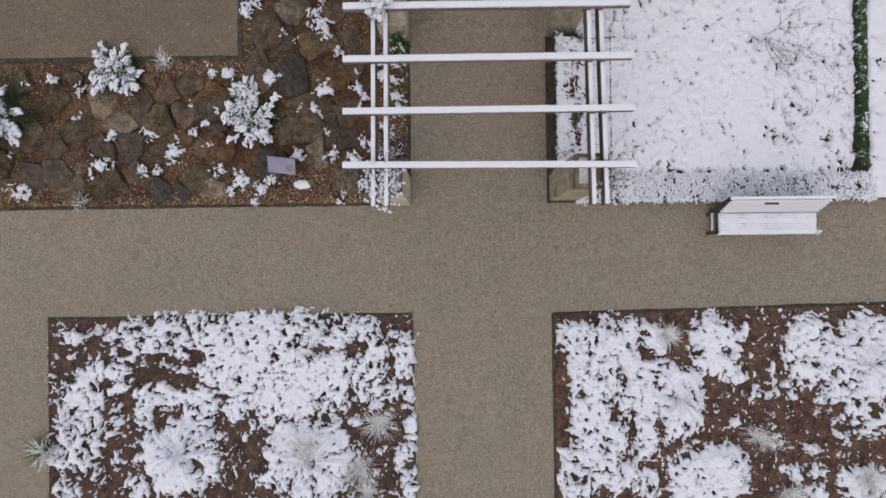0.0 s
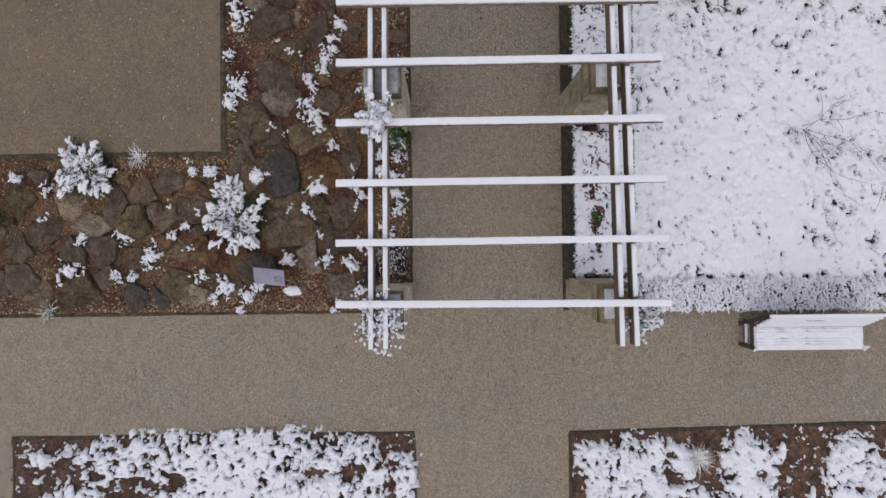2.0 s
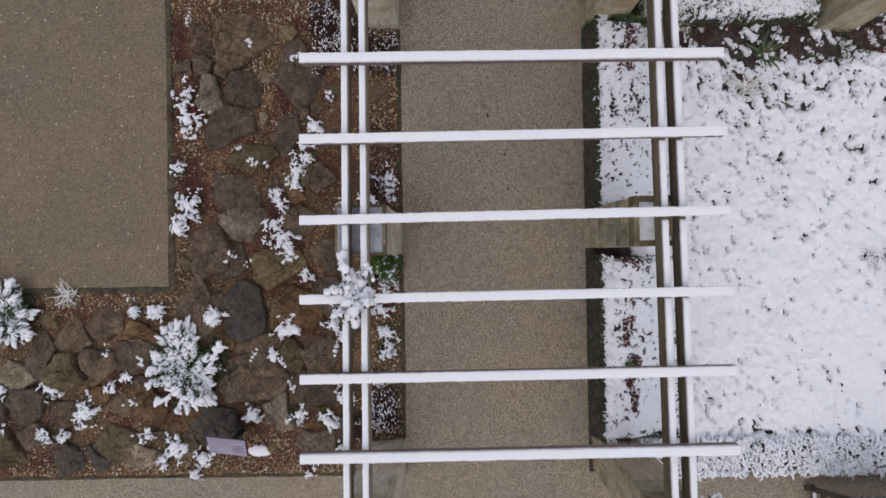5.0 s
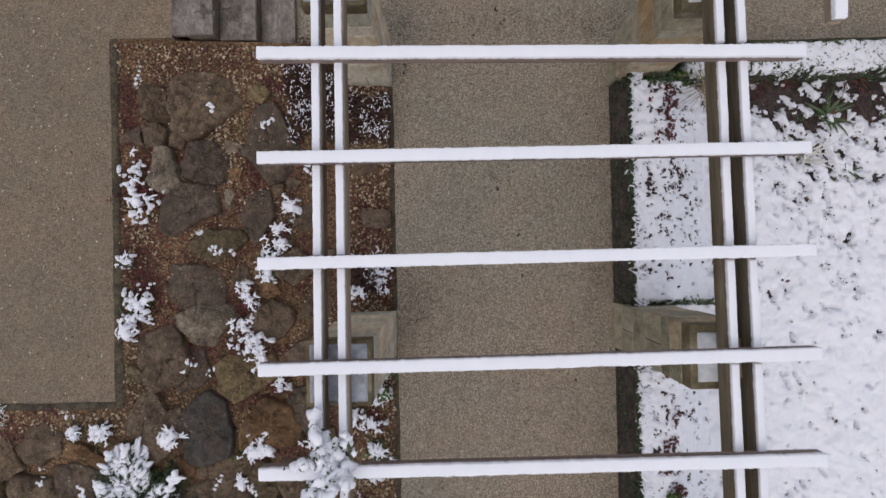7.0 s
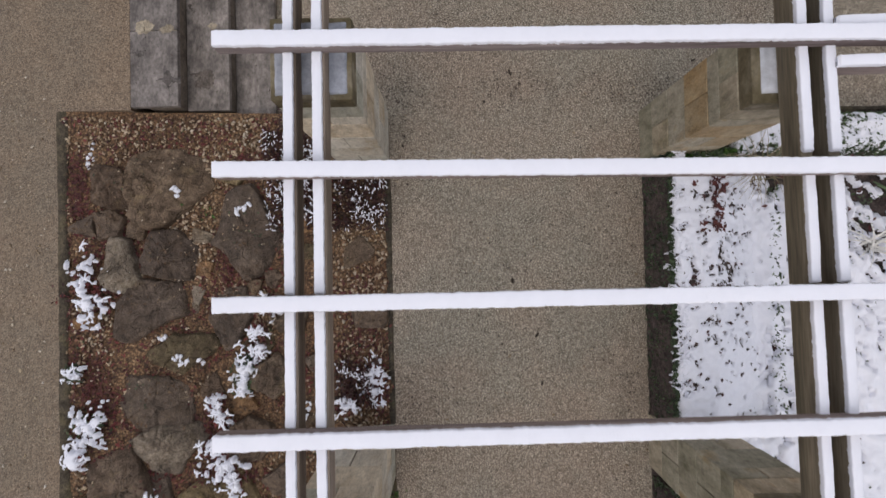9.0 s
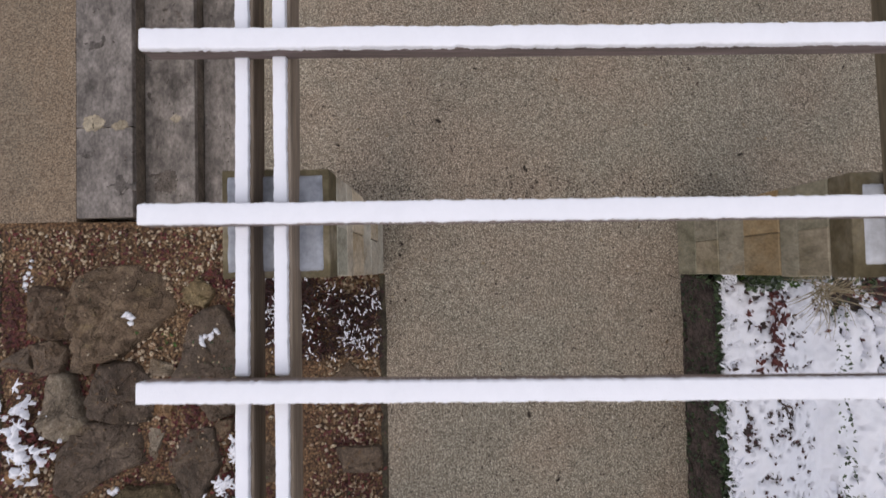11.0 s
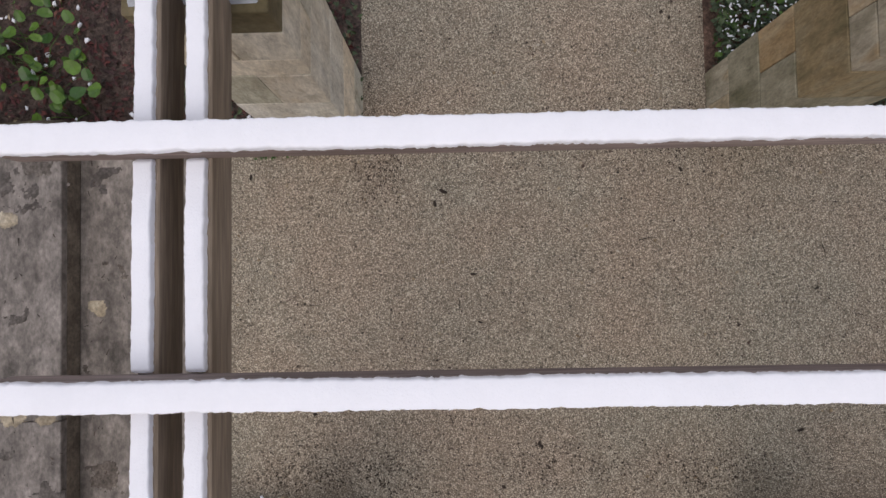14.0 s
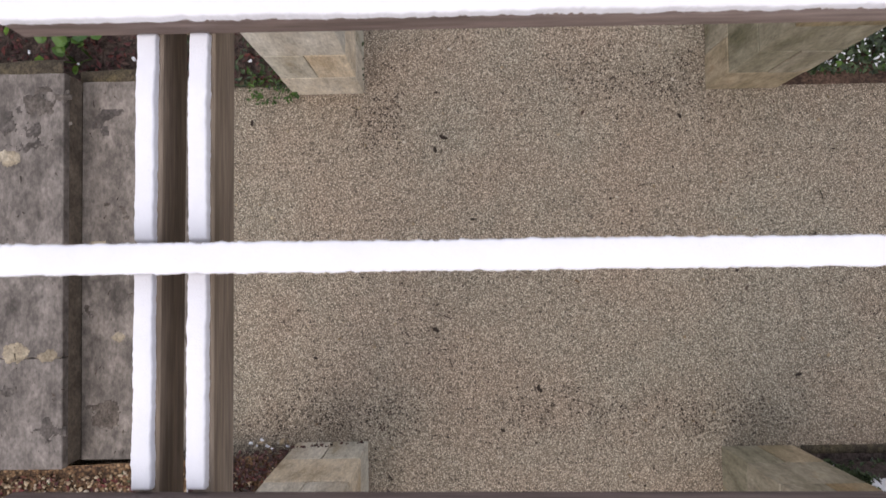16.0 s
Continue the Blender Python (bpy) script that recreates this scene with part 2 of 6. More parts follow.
def rock_mat(name, dark, mid, light, lichen, rough=0.7, vary=((0.72, 0.7, 0.7), (1.35, 1.28, 1.18))):
    """Wet broken stone: broad stains, crooked cracks, grit, and scabs of lichen."""
    m, n, l, b = node_mat(name, rough, 0.25)
    v = coords(n, l)
    stains, blot, grit = noise_tex(n, l, v, 4.2, 6, 0.68), noise_tex(n, l, v, 17.0, 5, 0.7), noise_tex(n, l, v, 85.0, 3)
    col = ramp(n, l, stains, [(0.34, dark), (0.5, mid), (0.66, light)])
    col = mix(n, l, "MIX", ramp(n, l, noise_tex(n, l, v, 7.5, 7, 0.75), [(0.55, grey(0.0)), (0.66, grey(0.75))]), col, (*lichen, 1))
    col = mix(n, l, "MULTIPLY", 1.0, col, ramp(n, l, blot, [(0.3, grey(0.62)), (0.5, grey(1.05)), (0.72, grey(1.65))]))
    col = mix(n, l, "MULTIPLY", 1.0, col, ramp(n, l, grit, [(0.3, grey(0.6)), (0.7, grey(1.4))]))
    seams = n.new("ShaderNodeTexNoise")
    seams.inputs["Scale"].default_value, seams.inputs["Detail"].default_value = 3.4, 4
    l.new(v, seams.inputs["Vector"])
    crack = ramp(n, l, seams.outputs["Fac"], [(0.485, grey(1.0)), (0.5, grey(0.5)), (0.515, grey(1.0))])
    col = mix(n, l, "MULTIPLY", 0.8, col, crack)
    col = mix(n, l, "MIX", ramp(n, l, noise_tex(n, l, v, 46.0, 2), [(0.66, grey(0.0)), (0.72, grey(0.6))]), col, tuple(min(0.5, 1.9 * c) for c in light) + (1,))
    # soil and rotten leaves smeared over the stone
    earth = ramp(n, l, noise_tex(n, l, v, 60.0, 3), [(0.35, (0.066, 0.046, 0.033)), (0.65, (0.155, 0.108, 0.073))])
    col = mix(n, l, "MIX", ramp(n, l, noise_tex(n, l, v, 5.3, 8, 0.8), [(0.5, grey(0.0)), (0.62, grey(0.7))]), col, earth)
    oi = n.new("ShaderNodeObjectInfo")
    col = mix(n, l, "MULTIPLY", 1.0, col, ramp(n, l, oi.outputs["Random"], [(0.0, vary[0]), (0.5, (1.0, 1.0, 1.0)), (1.0, vary[1])]))
    l.new(col, b.inputs["Base Color"])
    height = mix(n, l, "MULTIPLY", 0.7, mix(n, l, "ADD", 0.5, blot, grit), crack)
    bump(n, l, b, height, 1.0, 0.03)
    return m


ROCKS = {
    "slate": rock_mat("dark_wet_rock", (0.064, 0.048, 0.038), (0.104, 0.078, 0.061), (0.158, 0.121, 0.094), (0.16, 0.122, 0.08), 0.62, ((0.7, 0.68, 0.7), (1.25, 1.16, 1.06))),
    "brown": rock_mat("brown_rock", (0.064, 0.046, 0.034), (0.118, 0.086, 0.064), (0.188, 0.142, 0.106), (0.19, 0.145, 0.085), 0.75, ((0.75, 0.68, 0.65), (1.25, 1.2, 1.1))),
    "olive": rock_mat("olive_lichened_rock", (0.066, 0.049, 0.029), (0.125, 0.097, 0.058), (0.195, 0.155, 0.095), (0.17, 0.14, 0.06), 0.8),
    "pale": rock_mat("pale_grey_rock", (0.115, 0.091, 0.071), (0.215, 0.176, 0.137), (0.33, 0.28, 0.22), (0.16, 0.125, 0.08), 0.85),
    "ink": rock_mat("blue_black_rock", (0.034, 0.03, 0.029), (0.056, 0.049, 0.047), (0.088, 0.077, 0.071), (0.1, 0.085, 0.07), 0.5, ((0.8, 0.8, 0.82), (1.15, 1.12, 1.08))),
    "rust": rock_mat("rusty_rock", (0.07, 0.039, 0.021), (0.145, 0.084, 0.044), (0.225, 0.14, 0.08), (0.2, 0.128, 0.054), 0.8),
}
MAT_LEAF = island_mat("evergreen_leaves", [(0.024, 0.036, 0.024), (0.048, 0.074, 0.036), (0.075, 0.112, 0.05), (0.034, 0.05, 0.032)], 0.5)
MAT_HEDGE = island_mat("hedge_leaves", [(0.03, 0.05, 0.028), (0.06, 0.1, 0.04), (0.095, 0.145, 0.06), (0.045, 0.07, 0.036)], 0.5)
MAT_LIME = island_mat("bright_green_leaves", [(0.02, 0.048, 0.008), (0.04, 0.095, 0.013), (0.075, 0.15, 0.022)], 0.45)
MAT_BROAD = island_mat("broad_green_leaves", [(0.013, 0.046, 0.02), (0.035, 0.1, 0.015), (0.1, 0.19, 0.026), (0.02, 0.06, 0.024), (0.06, 0.135, 0.018)], 0.35)
MAT_RED = island_mat("wine_red_leaves", [(0.03, 0.012, 0.014), (0.1, 0.022, 0.026), (0.17, 0.04, 0.036), (0.07, 0.02, 0.024), (0.2, 0.09, 0.055)], 0.6)
MAT_DARKRED = island_mat("dark_wine_leaves", [(0.03, 0.019, 0.019), (0.055, 0.025, 0.027), (0.09, 0.034, 0.034), (0.066, 0.042, 0.033), (0.033, 0.026, 0.023)], 0.6)
MAT_LITTER = island_mat("leaf_litter", [(0.02, 0.015, 0.012), (0.04, 0.026, 0.02), (0.03, 0.022, 0.018), (0.075, 0.045, 0.035)], 0.8)
MAT_BROWNLEAF = island_mat("brown_leaf_litter", [(0.045, 0.028, 0.018), (0.085, 0.052, 0.033), (0.14, 0.09, 0.055), (0.065, 0.038, 0.026), (0.19, 0.13, 0.08)], 0.8)
MAT_CHIPS = island_mat("pale_stone_chips", [(0.16, 0.11, 0.07), (0.3, 0.23, 0.15), (0.42, 0.35, 0.26), (0.55, 0.5, 0.44)], 0.8)
MAT_WINE = island_mat("wine_leaves", [(0.04, 0.014, 0.016), (0.09, 0.024, 0.026), (0.125, 0.034, 0.03), (0.065, 0.02, 0.022), (0.14, 0.058, 0.04)], 0.6)
MAT_BLACKMOSS = surface("black_lichen", (0.07, 0.06, 0.055), (0.105, 0.092, 0.086), (0.14, 0.125, 0.116), 9.0, 60.0, 0.9, 0.3, 0.003, grain=0.4)
MAT_PEA = island_mat("pea_gravel", [(0.12, 0.078, 0.05), (0.27, 0.19, 0.12), (0.38, 0.29, 0.19), (0.5, 0.41, 0.3), (0.22, 0.12, 0.07), (0.56, 0.5, 0.41)], 0.8)
MAT_TWIG = surface("dark_twig", (0.03, 0.023, 0.018), (0.06, 0.046, 0.036), (0.1, 0.08, 0.065), 9.0, 80.0, 0.85, 0.4, 0.003)
MAT_FROST = island_mat("frosted_blades", [(0.78, 0.79, 0.81), (0.82, 0.83, 0.85), (0.6, 0.58, 0.55), (0.82, 0.83, 0.86)], 0.7)
MAT_STRAW = island_mat("dry_straw", [(0.3, 0.24, 0.15), (0.2, 0.16, 0.1), (0.42, 0.36, 0.26)], 0.8)
MAT_BENCH = surface("dark_teak", (0.035, 0.027, 0.022), (0.065, 0.05, 0.042), (0.11, 0.09, 0.078), 5.0, 50.0, 0.7, 0.4, 0.003, (0.15, 1, 1), 0.3)
MAT_PANEL = surface("lilac_sign_panel", (0.2, 0.18, 0.27), (0.25, 0.225, 0.33), (0.31, 0.29, 0.39), 3.0, 20.0, 0.35, 0.05, 0.002, grain=0.06, spec=0.5)
MAT_INK = surface("panel_print", (0.1, 0.1, 0.13), (0.14, 0.13, 0.18), (0.2, 0.19, 0.24), 6.0, 40.0, 0.5, 0.05, 0.001)
MAT_METAL = surface("black_painted_metal", (0.012, 0.012, 0.012), (0.02, 0.02, 0.02), (0.03, 0.03, 0.03), 6.0, 60.0, 0.45, 0.1, 0.001)
MAT_BRICK = surface("edging_brick", (0.12, 0.085, 0.06), (0.2, 0.15, 0.11), (0.28, 0.22, 0.17), 8.0, 60.0, 0.9, 0.4, 0.004)


# ---- builders ----
def mesh_of(name, verts, faces, material, smooth=False):
    me = bpy.data.meshes.new(name)
    me.from_pydata([tuple(v) for v in verts], [], [tuple(f) for f in faces])
    me.materials.append(material)
    if smooth:
        me.polygons.foreach_set("use_smooth", [True] * len(me.polygons))
    me.update()
    return me


def empty_thing(name, x=0, y=0, z=0):
    ob = new(name)
    ob.location = (x, y, z)
    ob.empty_display_size = 0.1
    return ob


def under(ob, parent, label=""):
    ob.parent = parent
    if label:
        tagged(ob, label)
    return ob


def part_mesh(name, me, parent, label="", m=None):
    ob = under(new(name, me), parent, label)
    if name in ("clotted_snow", "snow_patch", "flecked_snow", "heather", "needles", "leaves", "top_leaves", "snowy_foliage", "bare_foliage", "twigs", "branches", "stems", "stalks"):
        tagged(ob, kind="stuff")
    if m is not None:
        ob.matrix_basis = m
    return ob


def bm_mesh(name, bm, material, smooth=False):
    me = bpy.data.meshes.new(name)
    bm.normal_update()
    bm.to_mesh(me)
    bm.free()
    me.materials.append(material)
    if smooth:
        me.polygons.foreach_set("use_smooth", [True] * len(me.polygons))
    return me


def part(name, bm, material, parent, label=""):
    return part_mesh(name, bm_mesh(name, bm, material), parent, label)


def block(sx, sy, sz, cx=0, cy=0, cz=0, chamfer=0.006, bm=None, m=None):
    """A chamfered block, centred."""
    bm = bm or bmesh.new()
    made = bmesh.ops.create_cube(bm, size=1.0)["verts"]
    bmesh.ops.scale(bm, vec=(sx, sy, sz), verts=made)
    if chamfer:
        edges = list({e for v in made for e in v.link_edges})
        made = list({v for f in bmesh.ops.bevel(bm, geom=edges, offset=chamfer, segments=1, affect="EDGES")["faces"] for v in f.verts} | {v for v in made if v.is_valid})
    if m is not None:
        bmesh.ops.transform(bm, matrix=m, verts=made)
    bmesh.ops.translate(bm, vec=(cx, cy, cz), verts=made)
    return bm


def sheet(name, x0, x1, y0, y1, step, height, material, keep=None, smooth=True):
    """A mesh over a rectangle of the plan; height(x, y) gives z, keep(x, y) > 0 says where it exists."""
    nx, ny = max(2, int((x1 - x0) / step) + 1), max(2, int((y1 - y0) / step) + 1)
    gx, gy = np.meshgrid(np.linspace(x0, x1, nx), np.linspace(y0, y1, ny))
    gz = height(gx, gy)
    idx = np.arange(nx * ny).reshape(ny, nx)
    quads = np.stack([idx[:-1, :-1], idx[:-1, 1:], idx[1:, 1:], idx[1:, :-1]], -1).reshape(-1, 4)
    if keep is not None:
        k = keep(gx, gy).ravel() > 0
        quads = quads[k[quads].any(1)]
    used, inverse = np.unique(quads, return_inverse=True)
    pts = np.stack([gx.ravel(), gy.ravel(), gz.ravel()], -1)[used]
    me = bpy.data.meshes.new(name)
    me.from_pydata(pts.tolist(), [], inverse.reshape(-1, 4).tolist())
    me.materials.append(material)
    if smooth:
        me.polygons.foreach_set("use_smooth", [True] * len(me.polygons))
    me.update()
    return me


def snow_cover(name, x0, x1, y0, y1, step, base, amount, thick=0.05, material=None, sink=0.03, steep=6):
    """Snow that lies where amount(x, y) > 0, with a rounded ragged rim that sinks into what it lies on."""
    def height(x, y):
        a = amount(x, y)
        lift = np.where(a > 0, thick * (1 - np.exp(-steep * np.clip(a, 0, None))) + 0.006, -sink)
        return base(x, y) + lift + 0.012 * fbm(x, y, 14, 3, 5) * (a > 0)
    return sheet(name, x0, x1, y0, y1, step, height, material or MAT_SNOW, amount)


def spots(x, y, *lists):
    """Soft round patches (x, y, radius x, radius y, weight) added up."""
    total = np.zeros_like(x)
    for cx, cy, rx, ry, w in sum(lists, []):
        total = np.maximum(total, w * np.clip(1.35 - np.hypot((x - cx) / rx, (y - cy) / ry), 0, 0.6) / 0.6)
    return total


rng = np.random.RandomState(7)


def flakes(name, places, size, material, tilt=0.7, aspect=0.5, fold=0.25):
    """Many small leaves, each a folded diamond, at the places (n x 3)."""
    p = np.asarray(places, float)
    n = len(p)
    a, t, r = rng.rand(n) * 2 * np.pi, rng.randn(n) * tilt * 0.6, rng.randn(n) * tilt * 0.6
    s = size * (0.6 + 0.8 * rng.rand(n))
    ux = np.stack([np.cos(a) * np.cos(t), np.sin(a) * np.cos(t), np.sin(t)], -1)
    vx = np.stack([-np.sin(a) * np.cos(r), np.cos(a) * np.cos(r), np.sin(r)], -1)
    up = np.cross(ux, vx)
    s = s[:, None]
    c = [p - ux * s, p - ux * s * 0.1 + vx * s * aspect + up * s * fold, p + ux * s, p - ux * s * 0.1 - vx * s * aspect + up * s * fold]
    verts = np.stack(c, 1).reshape(-1, 3)
    k = 4 * np.arange(n)
    faces = np.concatenate([np.stack([k, k + 1, k + 2], -1), np.stack([k, k + 2, k + 3], -1)])
    return mesh_of(name, verts.tolist(), faces.tolist(), material)


def lumps(name, places, size, material, squash=0.7, stretch=None, detail=1):
    """Many rounded lumps (snow clots, pebbles) at the places; sizes vary."""
    bm = bmesh.new()
    bmesh.ops.create_icosphere(bm, subdivisions=detail, radius=1.0)
    base = np.array([v.co[:] for v in bm.verts])
    tri = np.array([[v.index for v in f.verts] for f in bm.faces])
    bm.free()
    p = np.asarray(places, float)
    n, k = len(p), len(base)
    s = np.broadcast_to(np.asarray(size, float), (n,)) * (0.55 + 0.8 * rng.rand(n))
    a = rng.rand(n) * 2 * np.pi if stretch is None else np.asarray(stretch, float)
    long = 1.0 + 0.7 * rng.rand(n)
    wob = 1 + 0.28 * rng.randn(n, k)
    local = base[None] * wob[..., None]
    lx, ly, lz = local[..., 0] * long[:, None], local[..., 1], local[..., 2] * squash
    x = lx * np.cos(a)[:, None] - ly * np.sin(a)[:, None]
    y = lx * np.sin(a)[:, None] + ly * np.cos(a)[:, None]
    verts = np.stack([x, y, lz], -1) * s[:, None, None] + p[:, None]
    faces = (tri[None] + (k * np.arange(n))[:, None, None]).reshape(-1, 3)
    return mesh_of(name, verts.reshape(-1, 3).tolist(), faces.tolist(), material, True)


def blades(name, roots, tips, width, material, sag=0.2, pieces=3):
    """Thin curved ribbons from roots to tips."""
    roots, tips = np.asarray(roots, float), np.asarray(tips, float)
    n = len(roots)
    d = tips - roots
    side = np.stack([-d[:, 1], d[:, 0], 0.3 * rng.randn(n) * np.hypot(d[:, 0], d[:, 1])], -1)
    side /= np.linalg.norm(side, axis=1)[:, None] + 1e-9
    rows = []
    for i in range(pieces + 1):
        f = i / pieces
        c = roots + d * f
        c[:, 2] += sag * np.linalg.norm(d, axis=1) * np.sin(np.pi * f) * 0.8
        w = width * (1 - 0.75 * f)
        rows += [c - side * w, c + side * w]
    verts = np.stack(rows, 1)
    k = verts.shape[1]
    faces = []
    for i in range(pieces):
        b = k * np.arange(n) + 2 * i
        faces.append(np.stack([b, b + 1, b + 3, b + 2], -1))
    return mesh_of(name, verts.reshape(-1, 3).tolist(), np.concatenate(faces).tolist(), material)


def fingers(name, roots, tips, width, material, bow=0.12, flat=0.6):
    """Many small rounded fingers of snow lying along leaves and shoots, from roots to tips."""
    roots, tips = np.asarray(roots, float), np.asarray(tips, float)
    n, k = len(roots), 6
    w = np.broadcast_to(np.asarray(width, float), (n,)) * (0.7 + 0.6 * rng.rand(n))
    d = tips - roots
    length = np.linalg.norm(d, axis=1) + 1e-9
    side = np.stack([-d[:, 1], d[:, 0], 0 * length], -1)
    side /= np.linalg.norm(side, axis=1)[:, None] + 1e-9
    up = np.cross(d / length[:, None], side)
    swing = rng.randn(n) * 0.12
    rings = []
    for f, r in ((0.0, 0.5), (0.28, 1.0), (0.62, 0.95), (0.88, 0.7), (1.0, 0.3)):
        c = roots + d * f + side * (swing * length * math.sin(math.pi * f))[:, None]
        c[:, 2] += bow * length * math.sin(math.pi * f)
        rr = (w * r * (0.8 + 0.4 * rng.rand(n)))[:, None]
        for a in range(k):
            t = 2 * math.pi * a / k
            rings.append(c + side * rr * math.cos(t) + up * rr * flat * math.sin(t))
    verts = np.stack(rings, 1)
    b = 5 * k * np.arange(n)
    faces = []
    for i in range(4):
        for a in range(k):
            p, q = i * k + a, i * k + (a + 1) % k
            faces.append(np.stack([b + p, b + q, b + q + k, b + p + k], -1))
    ends = np.stack([b + 4 * k + a for a in range(k)], -1)
    return mesh_of(name, verts.reshape(-1, 3).tolist(), np.concatenate(faces).tolist() + ends.tolist(), material, True)


def stems(name, lines, radius, material, sides=5):
    """Tapered round twigs along the lines (lists of points), in one mesh."""
    verts, faces = [], []
    for line in lines:
        pts = [Vector(p) for p in line]
        for i, p in enumerate(pts):
            d = (pts[min(i + 1, len(pts) - 1)] - pts[max(i - 1, 0)]).normalized()
            q = d.to_track_quat("Z", "Y")
            r = radius * (1 - 0.75 * i / (len(pts) - 1))
            for s in range(sides):
                w = 2 * math.pi * s / sides
                verts.append(p + q @ Vector((r * math.cos(w), r * math.sin(w), 0)))
            if i:
                b = len(verts) - 2 * sides
                faces += [(b + s, b + (s + 1) % sides, b + sides + (s + 1) % sides, b + sides + s) for s in range(sides)]
    return mesh_of(name, verts, faces, material, True)


def wander(start, direction, length, n=6, wild=0.25, lift=0.0):
    """A crooked line of points."""
    p, d, out = Vector(start), Vector(direction).normalized(), [Vector(start)]
    for i in range(n):
        d = (d + Vector((rng.randn() * wild, rng.randn() * wild, rng.randn() * wild * 0.5 + lift))).normalized()
        p = p + d * (length / n)
        out.append(p.copy())
    return out


def scatter(x0, x1, y0, y1, n, where=None, z=None):
    """n random places in a rectangle, kept where where(x, y) > random."""
    x, y = x0 + (x1 - x0) * rng.rand(n), y0 + (y1 - y0) * rng.rand(n)
    if where is not None:
        ok = where(x, y) > rng.rand(n)
        x, y = x[ok], y[ok]
    h = z(x, y) if callable(z) else np.full_like(x, z or 0)
    return np.stack([x, y, h], -1)


# ---- ground and terrace ----
def ground_height(x, y):
    near = (np.abs(x) < 14) & (np.abs(y - 4) < 14)
    return np.where(near, 0.004 * fbm(x, y, 1.1, 2, 2), 0.0)


axis = np.concatenate([np.linspace(-400, -16, 9), np.arange(-15, 15.1, 0.5), np.linspace(16, 400, 9)])
gx, gy = np.meshgrid(axis, axis + 4)
gz = ground_height(gx, gy)
k = len(axis)
ids = np.arange(k * k).reshape(k, k)
quads = np.stack([ids[:-1, :-1], ids[:-1, 1:], ids[1:, 1:], ids[1:, :-1]], -1).reshape(-1, 4)
ground = new("ground", mesh_of("ground", np.stack([gx.ravel(), gy.ravel(), gz.ravel()], -1).tolist(), quads.tolist(), MAT_PATH, True))
tagged(ground, "brown bound gravel path with damp patches", "ground", kind="structure")

TERRACE = 0.44
EDGE_X, EDGE_Y0, EDGE_Y1, STEP_X = -4.03, 4.47, 8.25, -3.39
outline = [(-60, EDGE_Y0), (EDGE_X, EDGE_Y0), (EDGE_X, EDGE_Y1), (STEP_X, EDGE_Y1), (STEP_X, 10.74), (EDGE_X, 10.74), (EDGE_X, 60), (-60, 60)]
n = len(outline)
verts = [(x, y, TERRACE) for x, y in outline] + [(x, y, -0.05) for x, y in outline]
faces = [tuple(range(n))] + [((i + 1) % n, i, n + i, n + (i + 1) % n) for i in range(n)]
terrace = new("terrace", mesh_of("terrace", verts, faces, MAT_TERRACE))
tagged(terrace, "raised bound gravel terrace beside the rock garden", "terrace", kind="structure")


# ---- soil of the beds ----
def rock_height(x, y):
    """The rock garden's slope, from the paths up to the terrace."""
    a = np.clip((-1.2 - x) / 2.75, 0, 1)
    b = np.clip((y - 1.98) / 2.4, 0, 1)
    s = np.minimum(a, b)
    rise = 0.41 * s ** 0.85
    return 0.012 + rise + 0.025 * fbm(x, y, 2.2, 4, 11) * np.clip(s * 6, 0, 1)


def in_rock(x, y):
    right = (x < -1.155) & (x > EDGE_X) & (y > 1.95) & (y < EDGE_Y1 + 0.01)
    left = (x <= EDGE_X + 0.05) & (y > 1.95) & (y < EDGE_Y0)
    return np.where(right | left, 1.0, -1.0)


rock_bed = new("rock_garden_bed", sheet("rock_garden_bed", -11.0, -1.155, 1.95, 8.25, 0.06, rock_height, MAT_MULCH, in_rock))
tagged(rock_bed, "sloping bed of tan pea gravel and soil", "garden bed", kind="structure")


def bed_soil(name, x0, x1, y0, y1, label, rise=0.05, lean=0.0, material=None):
    """A planting bed flush with the path at its rim, slightly domed inside."""
    def height(x, y):
        rim = np.minimum(np.minimum(x - x0, x1 - x), np.minimum(y - y0, y1 + lean * (x - x0) - y))
        return 0.008 + rise * np.clip(rim / 0.35, 0, 1) + 0.02 * fbm(x, y, 3.0, 4, 21) * np.clip(rim / 0.2, 0, 1)
    def shear(x, y):
        return y + lean * (x - x0) * (y - y0) / (y1 - y0)
    me = sheet(name, x0, x1, y0, y1, 0.07, lambda x, y: height(x, shear(x, y)), material or MAT_SOIL)
    for v in me.vertices:
        v.co.y = shear(v.co.x, v.co.y)
    ob = new(name, me)
    tagged(ob, label, "garden bed", kind="structure")
    return height


soil_a = bed_soil("planting_bed", -7.6, -1.15, -5.6, 0.02, "dark leafy soil bed full of snowy plants")
soil_b = bed_soil("planting_bed", 1.31, 10.0, -5.6, 0.0, "dark leafy soil bed with patches of snow", lean=0.022)
soil_c = bed_soil("planting_bed", 1.24, 9.2, 1.96, 8.2, "snow-covered soil bed beside the pergola", material=MAT_SOIL_AND_SHADE)
soil_d = bed_soil("planting_bed", -4.02, -1.16, 10.74, 15.0, "dark soil bed under wine red leaves", material=MAT_SOIL_AND_SHADE)
bed_soil("planting_bed", 1.2, 7.0, 10.68, 15.0, "soil bed with snowy ground cover")


